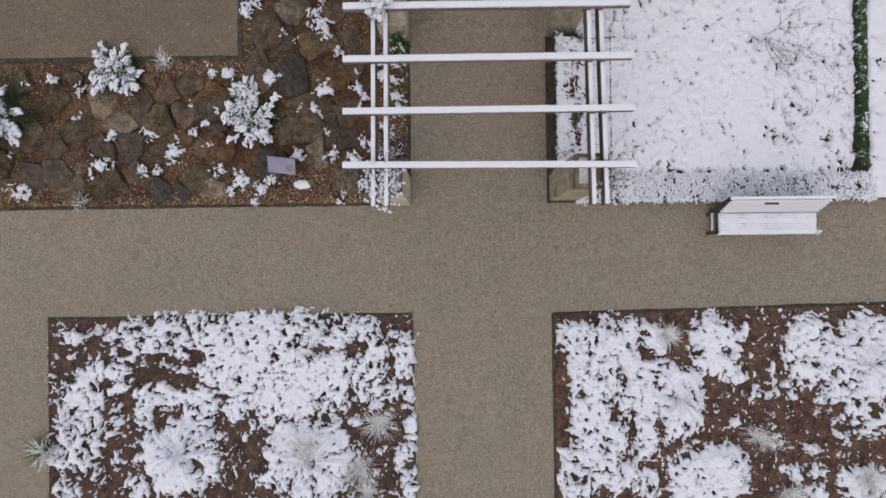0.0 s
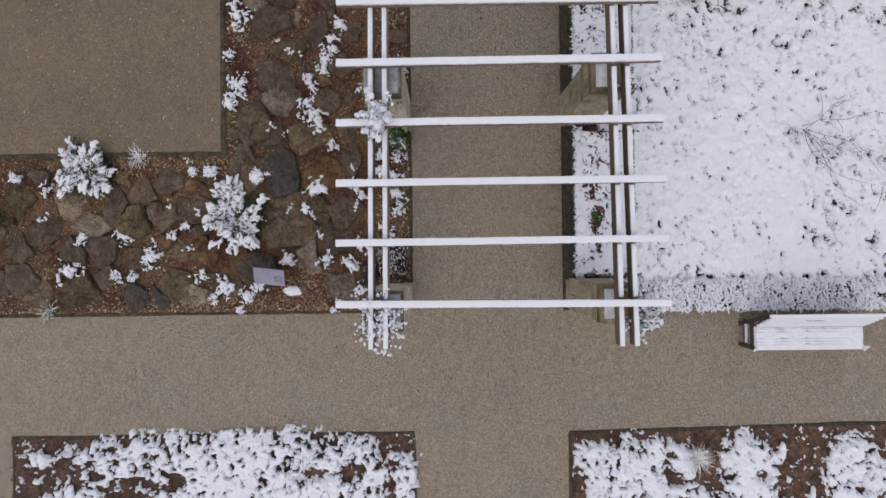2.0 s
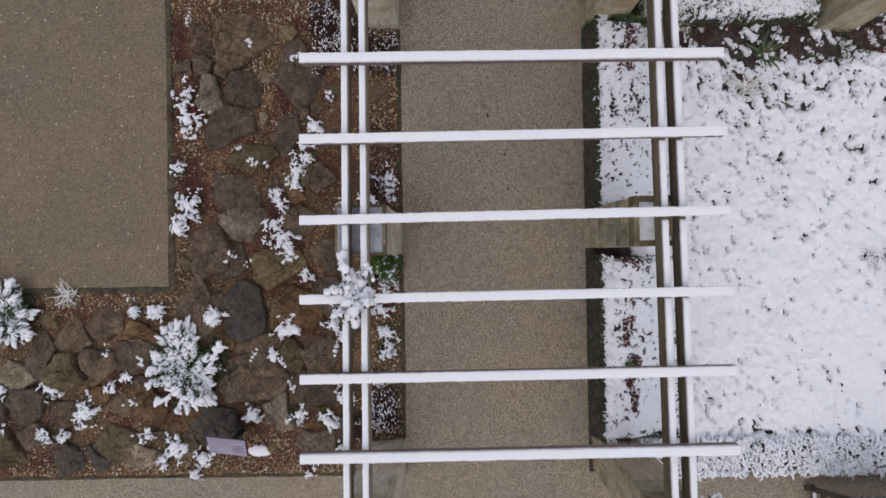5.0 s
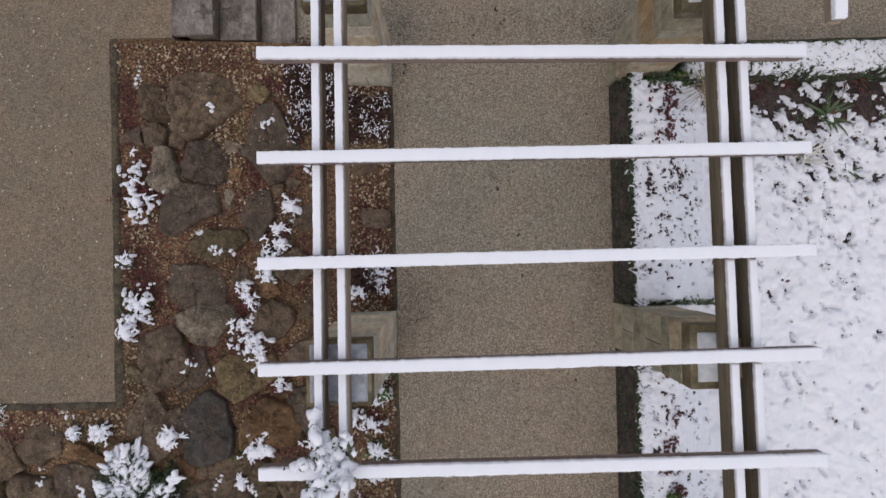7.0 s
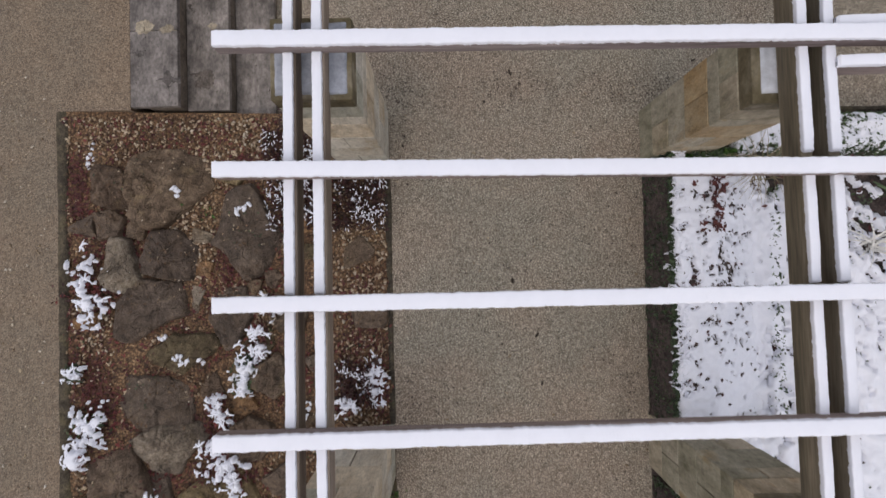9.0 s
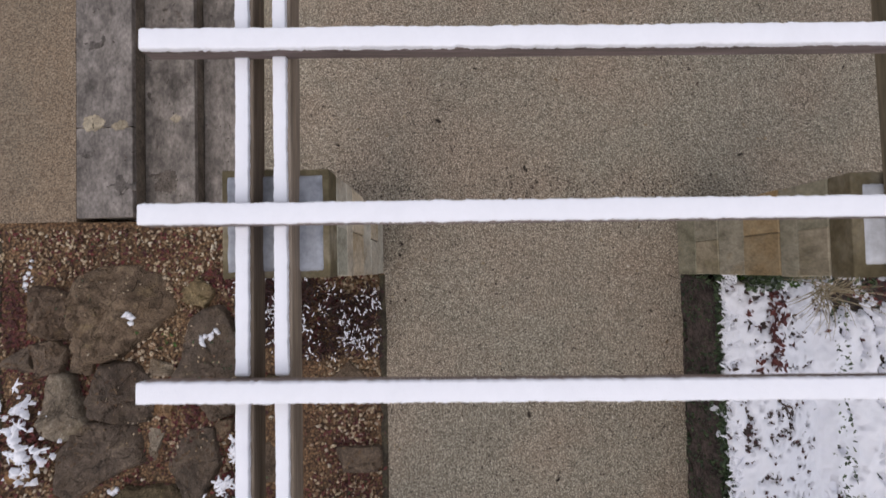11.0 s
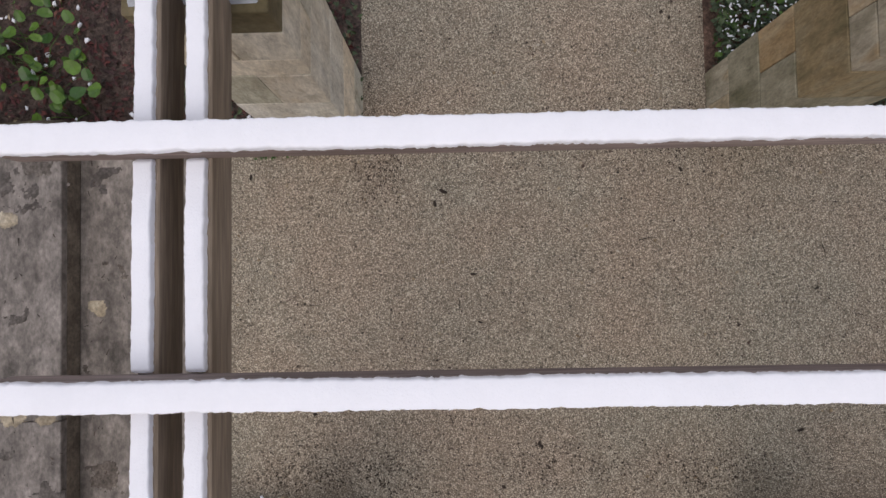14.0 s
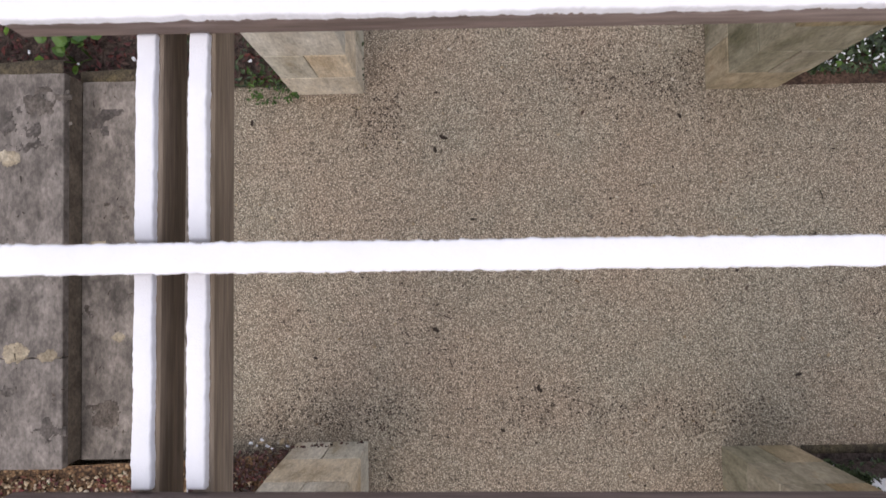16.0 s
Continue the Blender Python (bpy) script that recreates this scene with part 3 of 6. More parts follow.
def edging(x0, y0, x1, y1, width=0.07, base=0.0):
    """A mossy rim between bed and path."""
    length = math.hypot(x1 - x0, y1 - y0)
    turn = math.atan2(y1 - y0, x1 - x0)
    nu = max(8, int(length / 0.05))
    u = np.linspace(0, length, nu)
    verts, faces = [], []
    for i, s in enumerate(u):
        w = width * (1 + 0.35 * float(fbm(s, y0 + x0, 3.0, 3, 31)))
        h = 0.018 + 0.008 * float(fbm(s, x1 + 3, 6.0, 3, 33))
        for d, z in ((-w / 2, -0.01), (-w / 3, h), (w / 3, h), (w / 2, -0.01)):
            verts.append((x0 + s * math.cos(turn) - d * math.sin(turn), y0 + s * math.sin(turn) + d * math.cos(turn), base + z))
        if i:
            b = 4 * (i - 1)
            faces += [(b + j, b + 4 + j, b + 5 + j, b + 1 + j) for j in range(3)]
    ob = new("bed_edging", mesh_of("bed_edging", verts, faces, MAT_MOSS, True))
    return tagged(ob, "dark mossy soil rim between bed and path", "edging", kind="structure")


for line in ((-7.57, -5.6, -7.57, 0.0), (-7.6, 0.0, -1.15, 0.02), (-1.17, 0.0, -1.13, -5.6), (1.33, 0.0, 1.36, -5.6), (1.31, 0.0, 10, 0.19),
             (-11, 1.95, -1.6, 1.98), (-1.18, 2.45, -1.18, 4.8), (-1.18, 5.33, -1.18, 7.8), (1.75, 1.98, 9.2, 2.0), (1.75, 8.2, 9.2, 8.2), (-3.95, 10.79, -1.65, 10.77)):
    edging(*line)
for xa, xb, base in ((-3.41, -2.97, 0.425), (-2.97, -2.58, 0.245), (-2.58, -2.15, 0.075)):
    edging(xa, 10.75, xb, 10.75, 0.1, base)
edging(EDGE_X + 0.02, EDGE_Y0 - 0.05, EDGE_X + 0.02, EDGE_Y1, 0.1, TERRACE - 0.012)
edging(-11, EDGE_Y0 - 0.02, EDGE_X, EDGE_Y0 - 0.02, 0.1, TERRACE - 0.012)


# ---- stone steps up to the terrace ----
steps = empty_thing("stone_steps", -2.8, 9.5, 0)
tagged(steps, "three worn grey slate steps up to the terrace", "steps")
for i, (xa, xb) in enumerate(((-3.39, -2.965), (-2.965, -2.575), (-2.575, -2.2))):
    top = (TERRACE + 0.003, 0.262, 0.09)[i]
    cuts = ((8.27, 8.95), (8.95, 10.72)) if i == 0 else ((8.27, 10.72),)
    for y0, y1 in cuts:
        bm = block(xb - xa - 0.002, y1 - y0 - 0.006, 0.06, (xa + xb) / 2 + 2.8, (y0 + y1) / 2 - 9.5, top - 0.03, 0.005)
        part("tread", bm, MAT_TREAD, steps)
    low = (0.2, 0.03, -0.02)[i]
    part("riser", block(0.3, 2.44, top - 0.061 - low, xb - 0.153 + 2.8, 0, (top - 0.061 + low) / 2, 0.003), MAT_RISER, steps, "damp dark riser")


def stain(x, y, z, r, seed, material=None, label="cream lichen stain", wild=0.9):
    """A thin crust of lichen with an uneven rim."""
    def height(u, v):
        d = np.hypot(u / 1.4, v) / r + wild * fbm(u + x, v + y, 7 if wild < 1 else 16, 4, seed)
        return np.where(d < 0.62, 0.0025, -0.01) + 0 * u
    e = 2.0 * r
    me = sheet("lichen_crust", -e, e, -e, e, 0.01, height, material or MAT_LICHEN, lambda u, v: 0.75 - np.hypot(u / 1.4, v) / r - wild * fbm(u + x, v + y, 7 if wild < 1 else 16, 4, seed))
    part_mesh("lichen_crust", me, steps, label, pose(x + 2.8, y - 9.5, z))


for x, y, z, r, s in ((-3.28, 8.98, TERRACE + 0.003, 0.1, 801), (-3.08, 8.96, TERRACE + 0.003, 0.07, 802), (-2.86, 9.62, 0.262, 0.07, 803), (-2.72, 9.05, 0.262, 0.05, 804), (-3.3, 10.2, TERRACE + 0.003, 0.06, 805)):
    stain(x, y, z, r, s)
for x, y, z, r, s in ((-3.26, 10.36, TERRACE + 0.003, 0.1, 811), (-3.08, 10.52, TERRACE + 0.003, 0.08, 812), (-2.84, 10.46, 0.262, 0.08, 813), (-2.72, 9.9, 0.262, 0.05, 814), (-3.28, 9.62, TERRACE + 0.003, 0.06, 815),
                      (-3.06, 8.5, TERRACE + 0.003, 0.06, 816), (-2.8, 8.55, 0.262, 0.07, 817), (-3.32, 8.75, TERRACE + 0.003, 0.04, 818), (-2.9, 9.2, 0.262, 0.04, 819)):
    stain(x, y, z, r, s, MAT_BLACKMOSS, "dark lichen stain", 2.4)


# ---- stone pillars ----
PILLAR_TOP, SIDE = 2.18, 0.485
COURSES = [(0.0, 0.36), (0.36, 0.75), (0.75, 1.12), (1.12, 1.545), (1.545, 1.73), (1.73, 2.0), (2.0, 2.18)]


def course_meshes(h, material):
    """Half blocks of one course, split along x or along y."""
    return (bm_mesh("stone_block", block(SIDE / 2 - 0.004, SIDE, h - 0.008, chamfer=0.0045), material), bm_mesh("stone_block", block(SIDE, SIDE / 2 - 0.004, h - 0.008, chamfer=0.0045), material))


STONES = [[course_meshes(b - a, MAT_STONE_WET if a > 1.9 else m) for a, b in COURSES] for m in (MAT_STONE, MAT_STONE_RUST, MAT_STONE_AMBER)]


def pillar(x, y, label="buff sandstone pillar with a stained, snow-capped top"):
    p = empty_thing("stone_pillar", x, y, 0)
    tagged(p, label, "pillar", "pergola pillars")
    part("core", block(SIDE - 0.02, SIDE - 0.02, PILLAR_TOP - 0.01, 0, 0, PILLAR_TOP / 2 - 0.01, 0), MAT_MORTAR, p)
    for c, (a, b) in enumerate(COURSES):
        for s in (-1, 1):
            d = s * SIDE / 4
            j, g = rng.randn() * 0.002, rng.randn() * 0.002
            pair = STONES[0 if x < 0 else 2 if y > 7 and (c == 3 or c == 2 and s > 0) else 1][c]
            mesh = pair[c % 2 if y < 9 else (c + 1) % 2]
            part_mesh("stone_block", mesh, p, m=pose(d + j, g, (a + b) / 2) if mesh == pair[0] else pose(j, d + g, (a + b) / 2))
    seed = int(abs(x * 31 + y * 17))
    def amount(u, v):
        rim = SIDE / 2 - (0.055 if x > 0 else 0.03) - np.maximum(np.abs(u), np.abs(v))
        return np.minimum(rim * 30, 0.5) + (0.08 if x > 0 else 0.25) * fbm(u + x, v + y, 9, 3, seed)
    top = 2.213 - 0.0063 * (y - 2.18) - (0.105 if x > 0 else 0)
    p.scale = (1, 1, top / PILLAR_TOP)
    if x > 0:
        # a timber pad carries the beams over the lower pillars
        pad = new("bearing_pad", bm_mesh("bearing_pad", block(0.2, 0.3, 0.06, chamfer=0.004), MAT_WOOD_GREEN))
        pad.location = (1.585 - 0.0185 * (y - 1.75) if x < 3 else x, y, top + 0.035)
        tagged(pad, "dark timber pad between pillar and beams", "pad", "bearing pads")
    part_mesh("snow_layer", snow_cover("snow_layer", -0.25, 0.25, -0.25, 0.25, 0.014, lambda u, v: PILLAR_TOP + 0 * u, amount, 0.012, MAT_CAP if x > 0 else MAT_SLUSH), p, "thin cap of wet snow")
    return p


LEFT_X = -1.155 - SIDE / 2
for y in (2.18, 5.085, 8.05, 10.92):
    pillar(LEFT_X, y)
for x, y in ((1.285, 2.24), (1.22, 5.13), (1.225, 7.99), (1.2, 10.9), (4.25, 7.9)):
    pillar(x + SIDE / 2, y)


# ---- pergola ----
pergola = empty_thing("pergola", 0, 2, 0)
tagged(pergola, "weathered brown timber pergola with snow along every beam", "pergola")
HOME = Matrix.Translation((0, -2, 0))
RAFTER_Z, BEAM_Z = 2.335, 2.18


def snow_bar(length, width, thick, seed, along="x", gaps=None):
    """Snow lying on a bar: rounded above, ragged along its edges; gaps: stretches (start, end) that carry it."""
    verts, faces = [], []
    for a, b in gaps or [(0, length)]:
        nu = max(8, int((b - a) / 0.006))
        u = np.linspace(a, b, nu)
        # rounded at its ends
        endness = np.clip(np.minimum(u - a, b - u) / 0.012, 0, 1)
        shrink = np.sqrt(1 - (1 - endness) ** 2) * 0.2 + 0.8
        nib = 0.35 * np.clip(fbm(u, u * 0 + seed, 14, 2, seed + 21) - 0.62, 0, 1)
        wl = width / 2 * (1 + 0.04 * fbm(u, u * 0 + seed, 5, 3, seed) + 0.15 * fbm(u, u * 0 + seed, 34, 4, seed + 3, 0.95) - nib) * shrink
        nib = 0.35 * np.clip(fbm(u, u * 0 + seed, 14, 2, seed + 27) - 0.62, 0, 1)
        wr = width / 2 * (1 + 0.04 * fbm(u, u * 0 + seed, 5, 3, seed + 7) + 0.15 * fbm(u, u * 0 + seed, 34, 4, seed + 9, 0.95) - nib) * shrink
        tz = thick * (1 + 0.25 * fbm(u, u * 0 + seed, 5, 3, seed + 11)) * (0.35 + 0.65 * shrink * endness ** 0.3)
        base = len(verts)
        for i in range(nu):
            for f, h in ((-0.98, -0.008), (-1.0, 0.68), (-0.95, 0.94), (-0.82, 1.0), (0.82, 1.0), (0.95, 0.94), (1.0, 0.68), (0.98, -0.008)):
                d = f * (wr[i] if f > 0 else wl[i])
                z = tz[i] * h if h > 0 else h
                verts.append((u[i], d, z) if along == "x" else (d, u[i], z))
            if i:
                q = base + 8 * (i - 1)
                if along == "x":
                    faces += [(q + j + 1, q + j, q + 8 + j, q + 9 + j) for j in range(7)]
                else:
                    faces += [(q + j, q + j + 1, q + 9 + j, q + 8 + j) for j in range(7)]
        for q, flip in ((base, False), (base + 8 * (nu - 1), True)):
            ring = tuple(q + j for j in range(8))
            faces.append(ring if flip == (along == "x") else ring[::-1])
    return mesh_of("snow_layer", verts, faces, MAT_SNOW, True)


RAFTERS = [2.3, 3.023, 3.735, 4.45, 5.169, 5.905, 6.637, 7.365, 8.073, 8.786, 9.501, 10.209, 10.92, 11.63]


SKEW = [-0.4, 0.25, 0.25, 0.3, 0.5, 0.25, -0.1, -0.9, -0.64, -0.85, -0.28, 0.05, 0.2, -0.2]


def beam_x(side, y):
    return {"l1": -1.53 + 0.0077 * (y - 1.75), "l2": -1.352 + 0.0051 * (y - 1.75), "r1": 1.492 - 0.0165 * (y - 1.75), "r2": 1.668 - 0.0205 * (y - 1.75)}[side]


for i, y in enumerate(RAFTERS):
    xa, xb = -1.937 + 0.0108 * (y - 2.3), 2.053 - 0.021 * (y - 2.3)
    length = xb - xa
    m = HOME @ pose(xa, y, 2.365 - 0.0063 * (y - 2.3), 0, 0.55, SKEW[i])
    r = part_mesh("rafter", bm_mesh("rafter", block(length, 0.078, 0.105, length / 2, 0, 0.0525, 0.005), MAT_WOOD), pergola, m=m)
    part_mesh("snow_layer", snow_bar(length, 0.086, 0.03, 40 + i), r, "flat-topped ridge of snow", pose(0, 0.003 * rng.randn(), 0.105))

BEAM_Y0, BEAM_Y1 = 1.745, 12.1
for i, side in enumerate(("l1", "l2", "r1", "r2")):
    xa, xb = beam_x(side, BEAM_Y0), beam_x(side, BEAM_Y1)
    length = math.hypot(xb - xa, BEAM_Y1 - BEAM_Y0)
    low = 0.033 if side[0] == "r" else 0.0
    m = HOME @ pose(xa, BEAM_Y0, 2.2155 - low, -0.36, 0, math.degrees(-(xb - xa) / length))
    b = part_mesh("beam", bm_mesh("beam", block(0.062, length, 0.165 + low, 0.003, length / 2, 0.0675 - low / 2, 0.005), MAT_WOOD_GREEN if low else MAT_WOOD_LONG), pergola, m=m)
    stops = [0.0] + [y - BEAM_Y0 for y in RAFTERS] + [length]
    for k, (s, e) in enumerate(zip(stops, stops[1:])):
        s, e = s + (0.04 if k else 0.0), e - (0.04 if k < len(stops) - 2 else 0)
        part_mesh("snow_layer", snow_bar(e - s, 0.056, 0.03, 80 + 20 * i + k, "y"), b, "", pose(-0.005 if side[0] == "l" else 0, s, 0.15))

# the side arm over the crossing path
for k, y in enumerate((7.9, 8.12, 10.82, 11.0)):
    b = part_mesh("beam", bm_mesh("beam", block(3.3, 0.06, 0.155, 1.65, 0, 0.0775, 0.005), MAT_WOOD), pergola, m=HOME @ pose(1.56, y, BEAM_Z - 0.003))
    part_mesh("snow_layer", snow_bar(3.3, 0.063, 0.036, 120 + k), b, "snow ridge", pose(0, 0, 0.155))
for k, x in enumerate((2.165, 2.885, 3.605, 4.325)):
    r = part_mesh("rafter", bm_mesh("rafter", block(0.082, 3.75, 0.09, 0, 1.875, 0.045, 0.005), MAT_WOOD_LONG), pergola, m=HOME @ pose(x, 7.51, RAFTER_Z))
    part_mesh("snow_layer", snow_bar(3.75, 0.086, 0.045, 130 + k, "y"), r, "rounded ridge of snow", pose(0, 0, 0.09))


# ---- rocks ----
ROCK_SPOTS = []


def rock(x, y, w, l, tone, turn=0, h=None):
    """Notes a rock of the garden; the rocks are broken to shape against each other once all are known."""
    ROCK_SPOTS.append((x, y, 1.19 * w, 1.19 * l, tone, math.radians(turn), h or 0.07 + 0.13 * min(w, l)))


def reach(spot, a):
    """How far a rock's ellipse goes in the direction a."""
    w, l, t = spot[2] / 2, spot[3] / 2, a - spot[5]
    return 1.0 / math.hypot(math.cos(t) / w, math.sin(t) / l)


def break_rock(spot):
    """An angular slab: a many-sided outline cut where neighbours touch, a top of tilted faces, steep broken sides."""
    x, y, w, l, tone, turn, h = spot
    ns, fs = 84, np.array([0.001, 0.12, 0.25, 0.37, 0.48, 0.58, 0.67, 0.75, 0.82, 0.88, 0.925, 0.96, 0.985, 1.0, 1.03, 1.06])
    th = 2 * np.pi * np.arange(ns) / ns
    lt = th - turn
    k = rng.randint(3, 6)
    poly = np.full(ns, 1.34)
    for i in range(k):
        p = 2 * np.pi * (i + 0.75 * rng.rand()) / k
        c = np.cos(lt - p)
        poly = np.minimum(poly, (0.64 + 0.27 * rng.rand()) / np.maximum(c, 0.05))
    r = poly / np.hypot(np.cos(lt) / (w / 2), np.sin(lt) / (l / 2))
    for other in ROCK_SPOTS:
        dx, dy = other[0] - x, other[1] - y
        d = math.hypot(dx, dy)
        if other is spot or d > 1.2:
            continue
        a = math.atan2(dy, dx)
        mine, theirs = reach(spot, a), reach(other, a + math.pi)
        if mine + theirs > d:
            c = np.cos(th - a - 0.25 * (rng.rand() - 0.5))
            r = np.minimum(r, np.where(c > 0.05, (d * mine / (mine + theirs) + 0.13 * rng.rand() - 0.04) / np.maximum(c, 0.05), 9))
    r = r * (1 + 0.07 * fbm(3 * np.cos(th) + x, 3 * np.sin(th) + y, 1.2, 4, 55, 0.6))
    f, t = np.meshgrid(fs, th, indexing="ij")
    rad = f * r[None]
    px, py = rad * np.cos(t), rad * np.sin(t)
    z = np.full_like(px, h)
    size = 0.5 * math.sqrt(w * l)
    for i in range(6):
        p = rng.rand() * 2 * np.pi
        run = (px * np.cos(p) + py * np.sin(p)) / size
        z = np.minimum(z, h * ((0.85 + 0.35 * rng.rand()) - (0.1 + 0.85 * rng.rand() ** 2) * run))
    z = z + h * 0.3 * fbm(px + x, py + y, 5.0, 5, 51, 0.66) - h * 0.2 * np.clip(0.07 - np.abs(fbm(px * 1.4 + x, py + y, 3.6, 3, 57)), 0, 1) / 0.07
    # one side dips under the soil
    lean = rng.rand() * 2 * np.pi
    z = z * (0.8 + 0.55 * rng.rand()) - h * (0.1 + 0.5 * rng.rand() ** 2) * np.clip((px * np.cos(lean) + py * np.sin(lean)) / size + 0.3, 0, 2)
    brow = 0.95 - 0.2 * np.clip(fbm(2 * np.cos(t) + y, 2 * np.sin(t) + x, 0.9, 3, 59) + 0.1, 0, 1)
    z = np.maximum(z, -0.03)
    z = z * (1 - np.clip((f - brow) / (1 - brow), 0, 1) ** 1.8) - 0.05 * np.clip((f - 0.97) / 0.09, 0, 1)
    z = z + rock_height(px + x, py + y) - 0.01
    base = float(rock_height(np.array(x), np.array(y)))
    verts = np.stack([px, py, z - base], -1).reshape(-1, 3)
    ids = np.arange(len(fs) * ns).reshape(len(fs), ns)
    nxt = np.roll(ids, -1, 1)
    quads = np.stack([ids[:-1], ids[1:], nxt[1:], nxt[:-1]], -1).reshape(-1, 4)
    ob = new("rock", mesh_of("rock", verts.tolist(), quads.tolist(), ROCKS[tone], True))
    ob.location = (x, y, base)
    words = {"slate": "dark wet slate-coloured rock set in gravel", "ink": "smooth blue-black rock set in gravel", "brown": "weathered brown rock set in gravel", "olive": "flat olive-brown lichened rock in the bed",
             "pale": "pale grey angular rock in the gravel bed", "rust": "small rusty orange rock in the gravel"}
    return tagged(ob, words[tone], "rock", "rock garden rocks")


rock(-7.16, 3.82, 0.53, 0.44, "olive", 0)
rock(-6.42, 3.71, 0.37, 0.60, "pale", -25)
rock(-6.09, 3.38, 0.59, 0.41, "pale", 25)
rock(-6.82, 3.29, 0.79, 0.43, "brown", 8)
rock(-7.30, 3.05, 0.48, 0.53, "slate", 0)
rock(-6.43, 2.97, 0.45, 0.40, "slate", -10)
rock(-5.96, 3.02, 0.57, 0.46, "slate", -5)
rock(-5.69, 3.61, 0.39, 0.71, "slate", -15)
rock(-5.26, 3.86, 0.52, 0.47, "brown", -20)
rock(-5.41, 3.42, 0.64, 0.50, "olive", 10)
rock(-4.88, 4.02, 0.63, 0.34, "brown", 15)
rock(-4.43, 3.94, 0.54, 0.19, "rust", -25)
rock(-5.01, 3.52, 0.53, 0.44, "brown", -10)
rock(-4.52, 3.63, 0.71, 0.53, "slate", 0)
rock(-4.38, 2.98, 0.36, 0.55, "rust", 20)
rock(-5.53, 2.86, 0.46, 0.45, "brown", -10)
rock(-4.91, 2.47, 0.64, 0.50, "olive", 30)
rock(-4.61, 2.25, 0.68, 0.37, "pale", 3)
rock(-5.53, 2.24, 0.42, 0.40, "ink", 0)
rock(-5.15, 2.22, 0.37, 0.35, "ink", -20)
rock(-6.39, 2.34, 0.84, 0.49, "olive", 18)
rock(-6.01, 2.55, 0.45, 0.31, "slate", -5)
rock(-7.05, 2.30, 0.37, 0.54, "brown", -15)
rock(-7.30, 2.51, 0.50, 0.63, "slate", 0)
rock(-5.09, 3.11, 0.71, 0.22, "rust", 8)
rock(-4.41, 3.31, 0.29, 0.26, "slate", 0)
rock(-3.59, 4.18, 0.47, 0.62, "brown", -10)
rock(-3.13, 4.19, 0.59, 0.77, "ink", 0)
rock(-3.06, 3.73, 0.65, 0.27, "brown", 5)
rock(-3.02, 3.34, 0.75, 0.63, "brown", -5)
rock(-3.58, 2.68, 0.61, 0.56, "ink", -15)
rock(-2.79, 2.83, 0.34, 0.58, "pale", -12)
rock(-2.31, 2.38, 0.64, 0.40, "pale", -20)
rock(-2.20, 3.58, 0.48, 0.62, "brown", 8)
rock(-2.29, 3.15, 0.65, 0.45, "slate", -5)
rock(-2.51, 4.20, 0.57, 0.55, "rust", -10)
rock(-2.12, 4.39, 0.45, 0.46, "slate", 0)
rock(-3.86, 2.86, 0.29, 0.45, "rust", -20)
rock(-3.98, 2.38, 0.38, 0.35, "brown", -15)
rock(-3.34, 3.74, 0.24, 0.22, "rust", 0)
rock(-2.57, 3.58, 0.34, 0.52, "olive", 10)
rock(-3.58, 7.56, 0.29, 0.41, "brown", -10)
rock(-3.17, 7.59, 0.57, 0.74, "brown", 12)
rock(-3.63, 7.23, 0.35, 0.28, "slate", -15)
rock(-3.40, 7.2, 0.28, 0.2, "brown", 20)
rock(-3.50, 6.84, 0.33, 0.56, "pale", -8, 0.2)
rock(-3.15, 6.94, 0.36, 0.57, "slate", -8)
rock(-3.23, 6.53, 0.63, 0.50, "slate", 10)
rock(-2.88, 6.53, 0.11, 0.35, "pale", 3)
rock(-2.42, 7.13, 0.53, 0.84, "slate", 4, 0.16)
rock(-2.56, 7.68, 0.26, 0.2, "olive", 10)
rock(-2.61, 6.46, 0.43, 0.48, "slate", -10)
rock(-2.22, 5.84, 0.52, 0.39, "brown", 5)
rock(-3.04, 6.09, 0.60, 0.38, "olive", 8)
rock(-3.23, 5.65, 0.60, 0.56, "slate", -10)
rock(-3.14, 5.28, 0.72, 0.38, "pale", 22, 0.2)
rock(-3.52, 4.92, 0.57, 0.56, "brown", -10)
rock(-3.24, 4.79, 0.33, 0.45, "slate", 0)
rock(-2.72, 4.76, 0.64, 0.63, "olive", -15)
rock(-2.44, 5.31, 0.48, 0.42, "slate", 10)
rock(-2.14, 4.84, 0.36, 0.48, "slate", 0)
rock(-3.73, 4.35, 0.40, 0.35, "brown", -5)
rock(-2.85, 7.13, 0.14, 0.12, "pale", -20)
rock(-2.50, 5.97, 0.17, 0.14, "olive", 0)
rock(-3.82, 4.74, 0.21, 0.16, "olive", 0)
rock(-7.75, 3.35, 0.6, 0.55, "brown", 20)
rock(-7.8, 2.5, 0.55, 0.5, "slate", 5)
rock(-8.35, 2.75, 0.6, 0.55, "brown", 12)
rock(-8.5, 3.75, 0.7, 0.6, "brown", 12)
rock(-7.75, 4.05, 0.5, 0.4, "olive", -12)
rock(-4.55, 2.48, 0.15, 0.12, "pale")
rock(-3.8, 7.2, 0.22, 0.22, "slate")
rock(-1.45, 6.95, 0.3, 0.24, "brown", 20, 0.07)
rock(-1.4, 6.35, 0.26, 0.26, "slate", 10, 0.07)
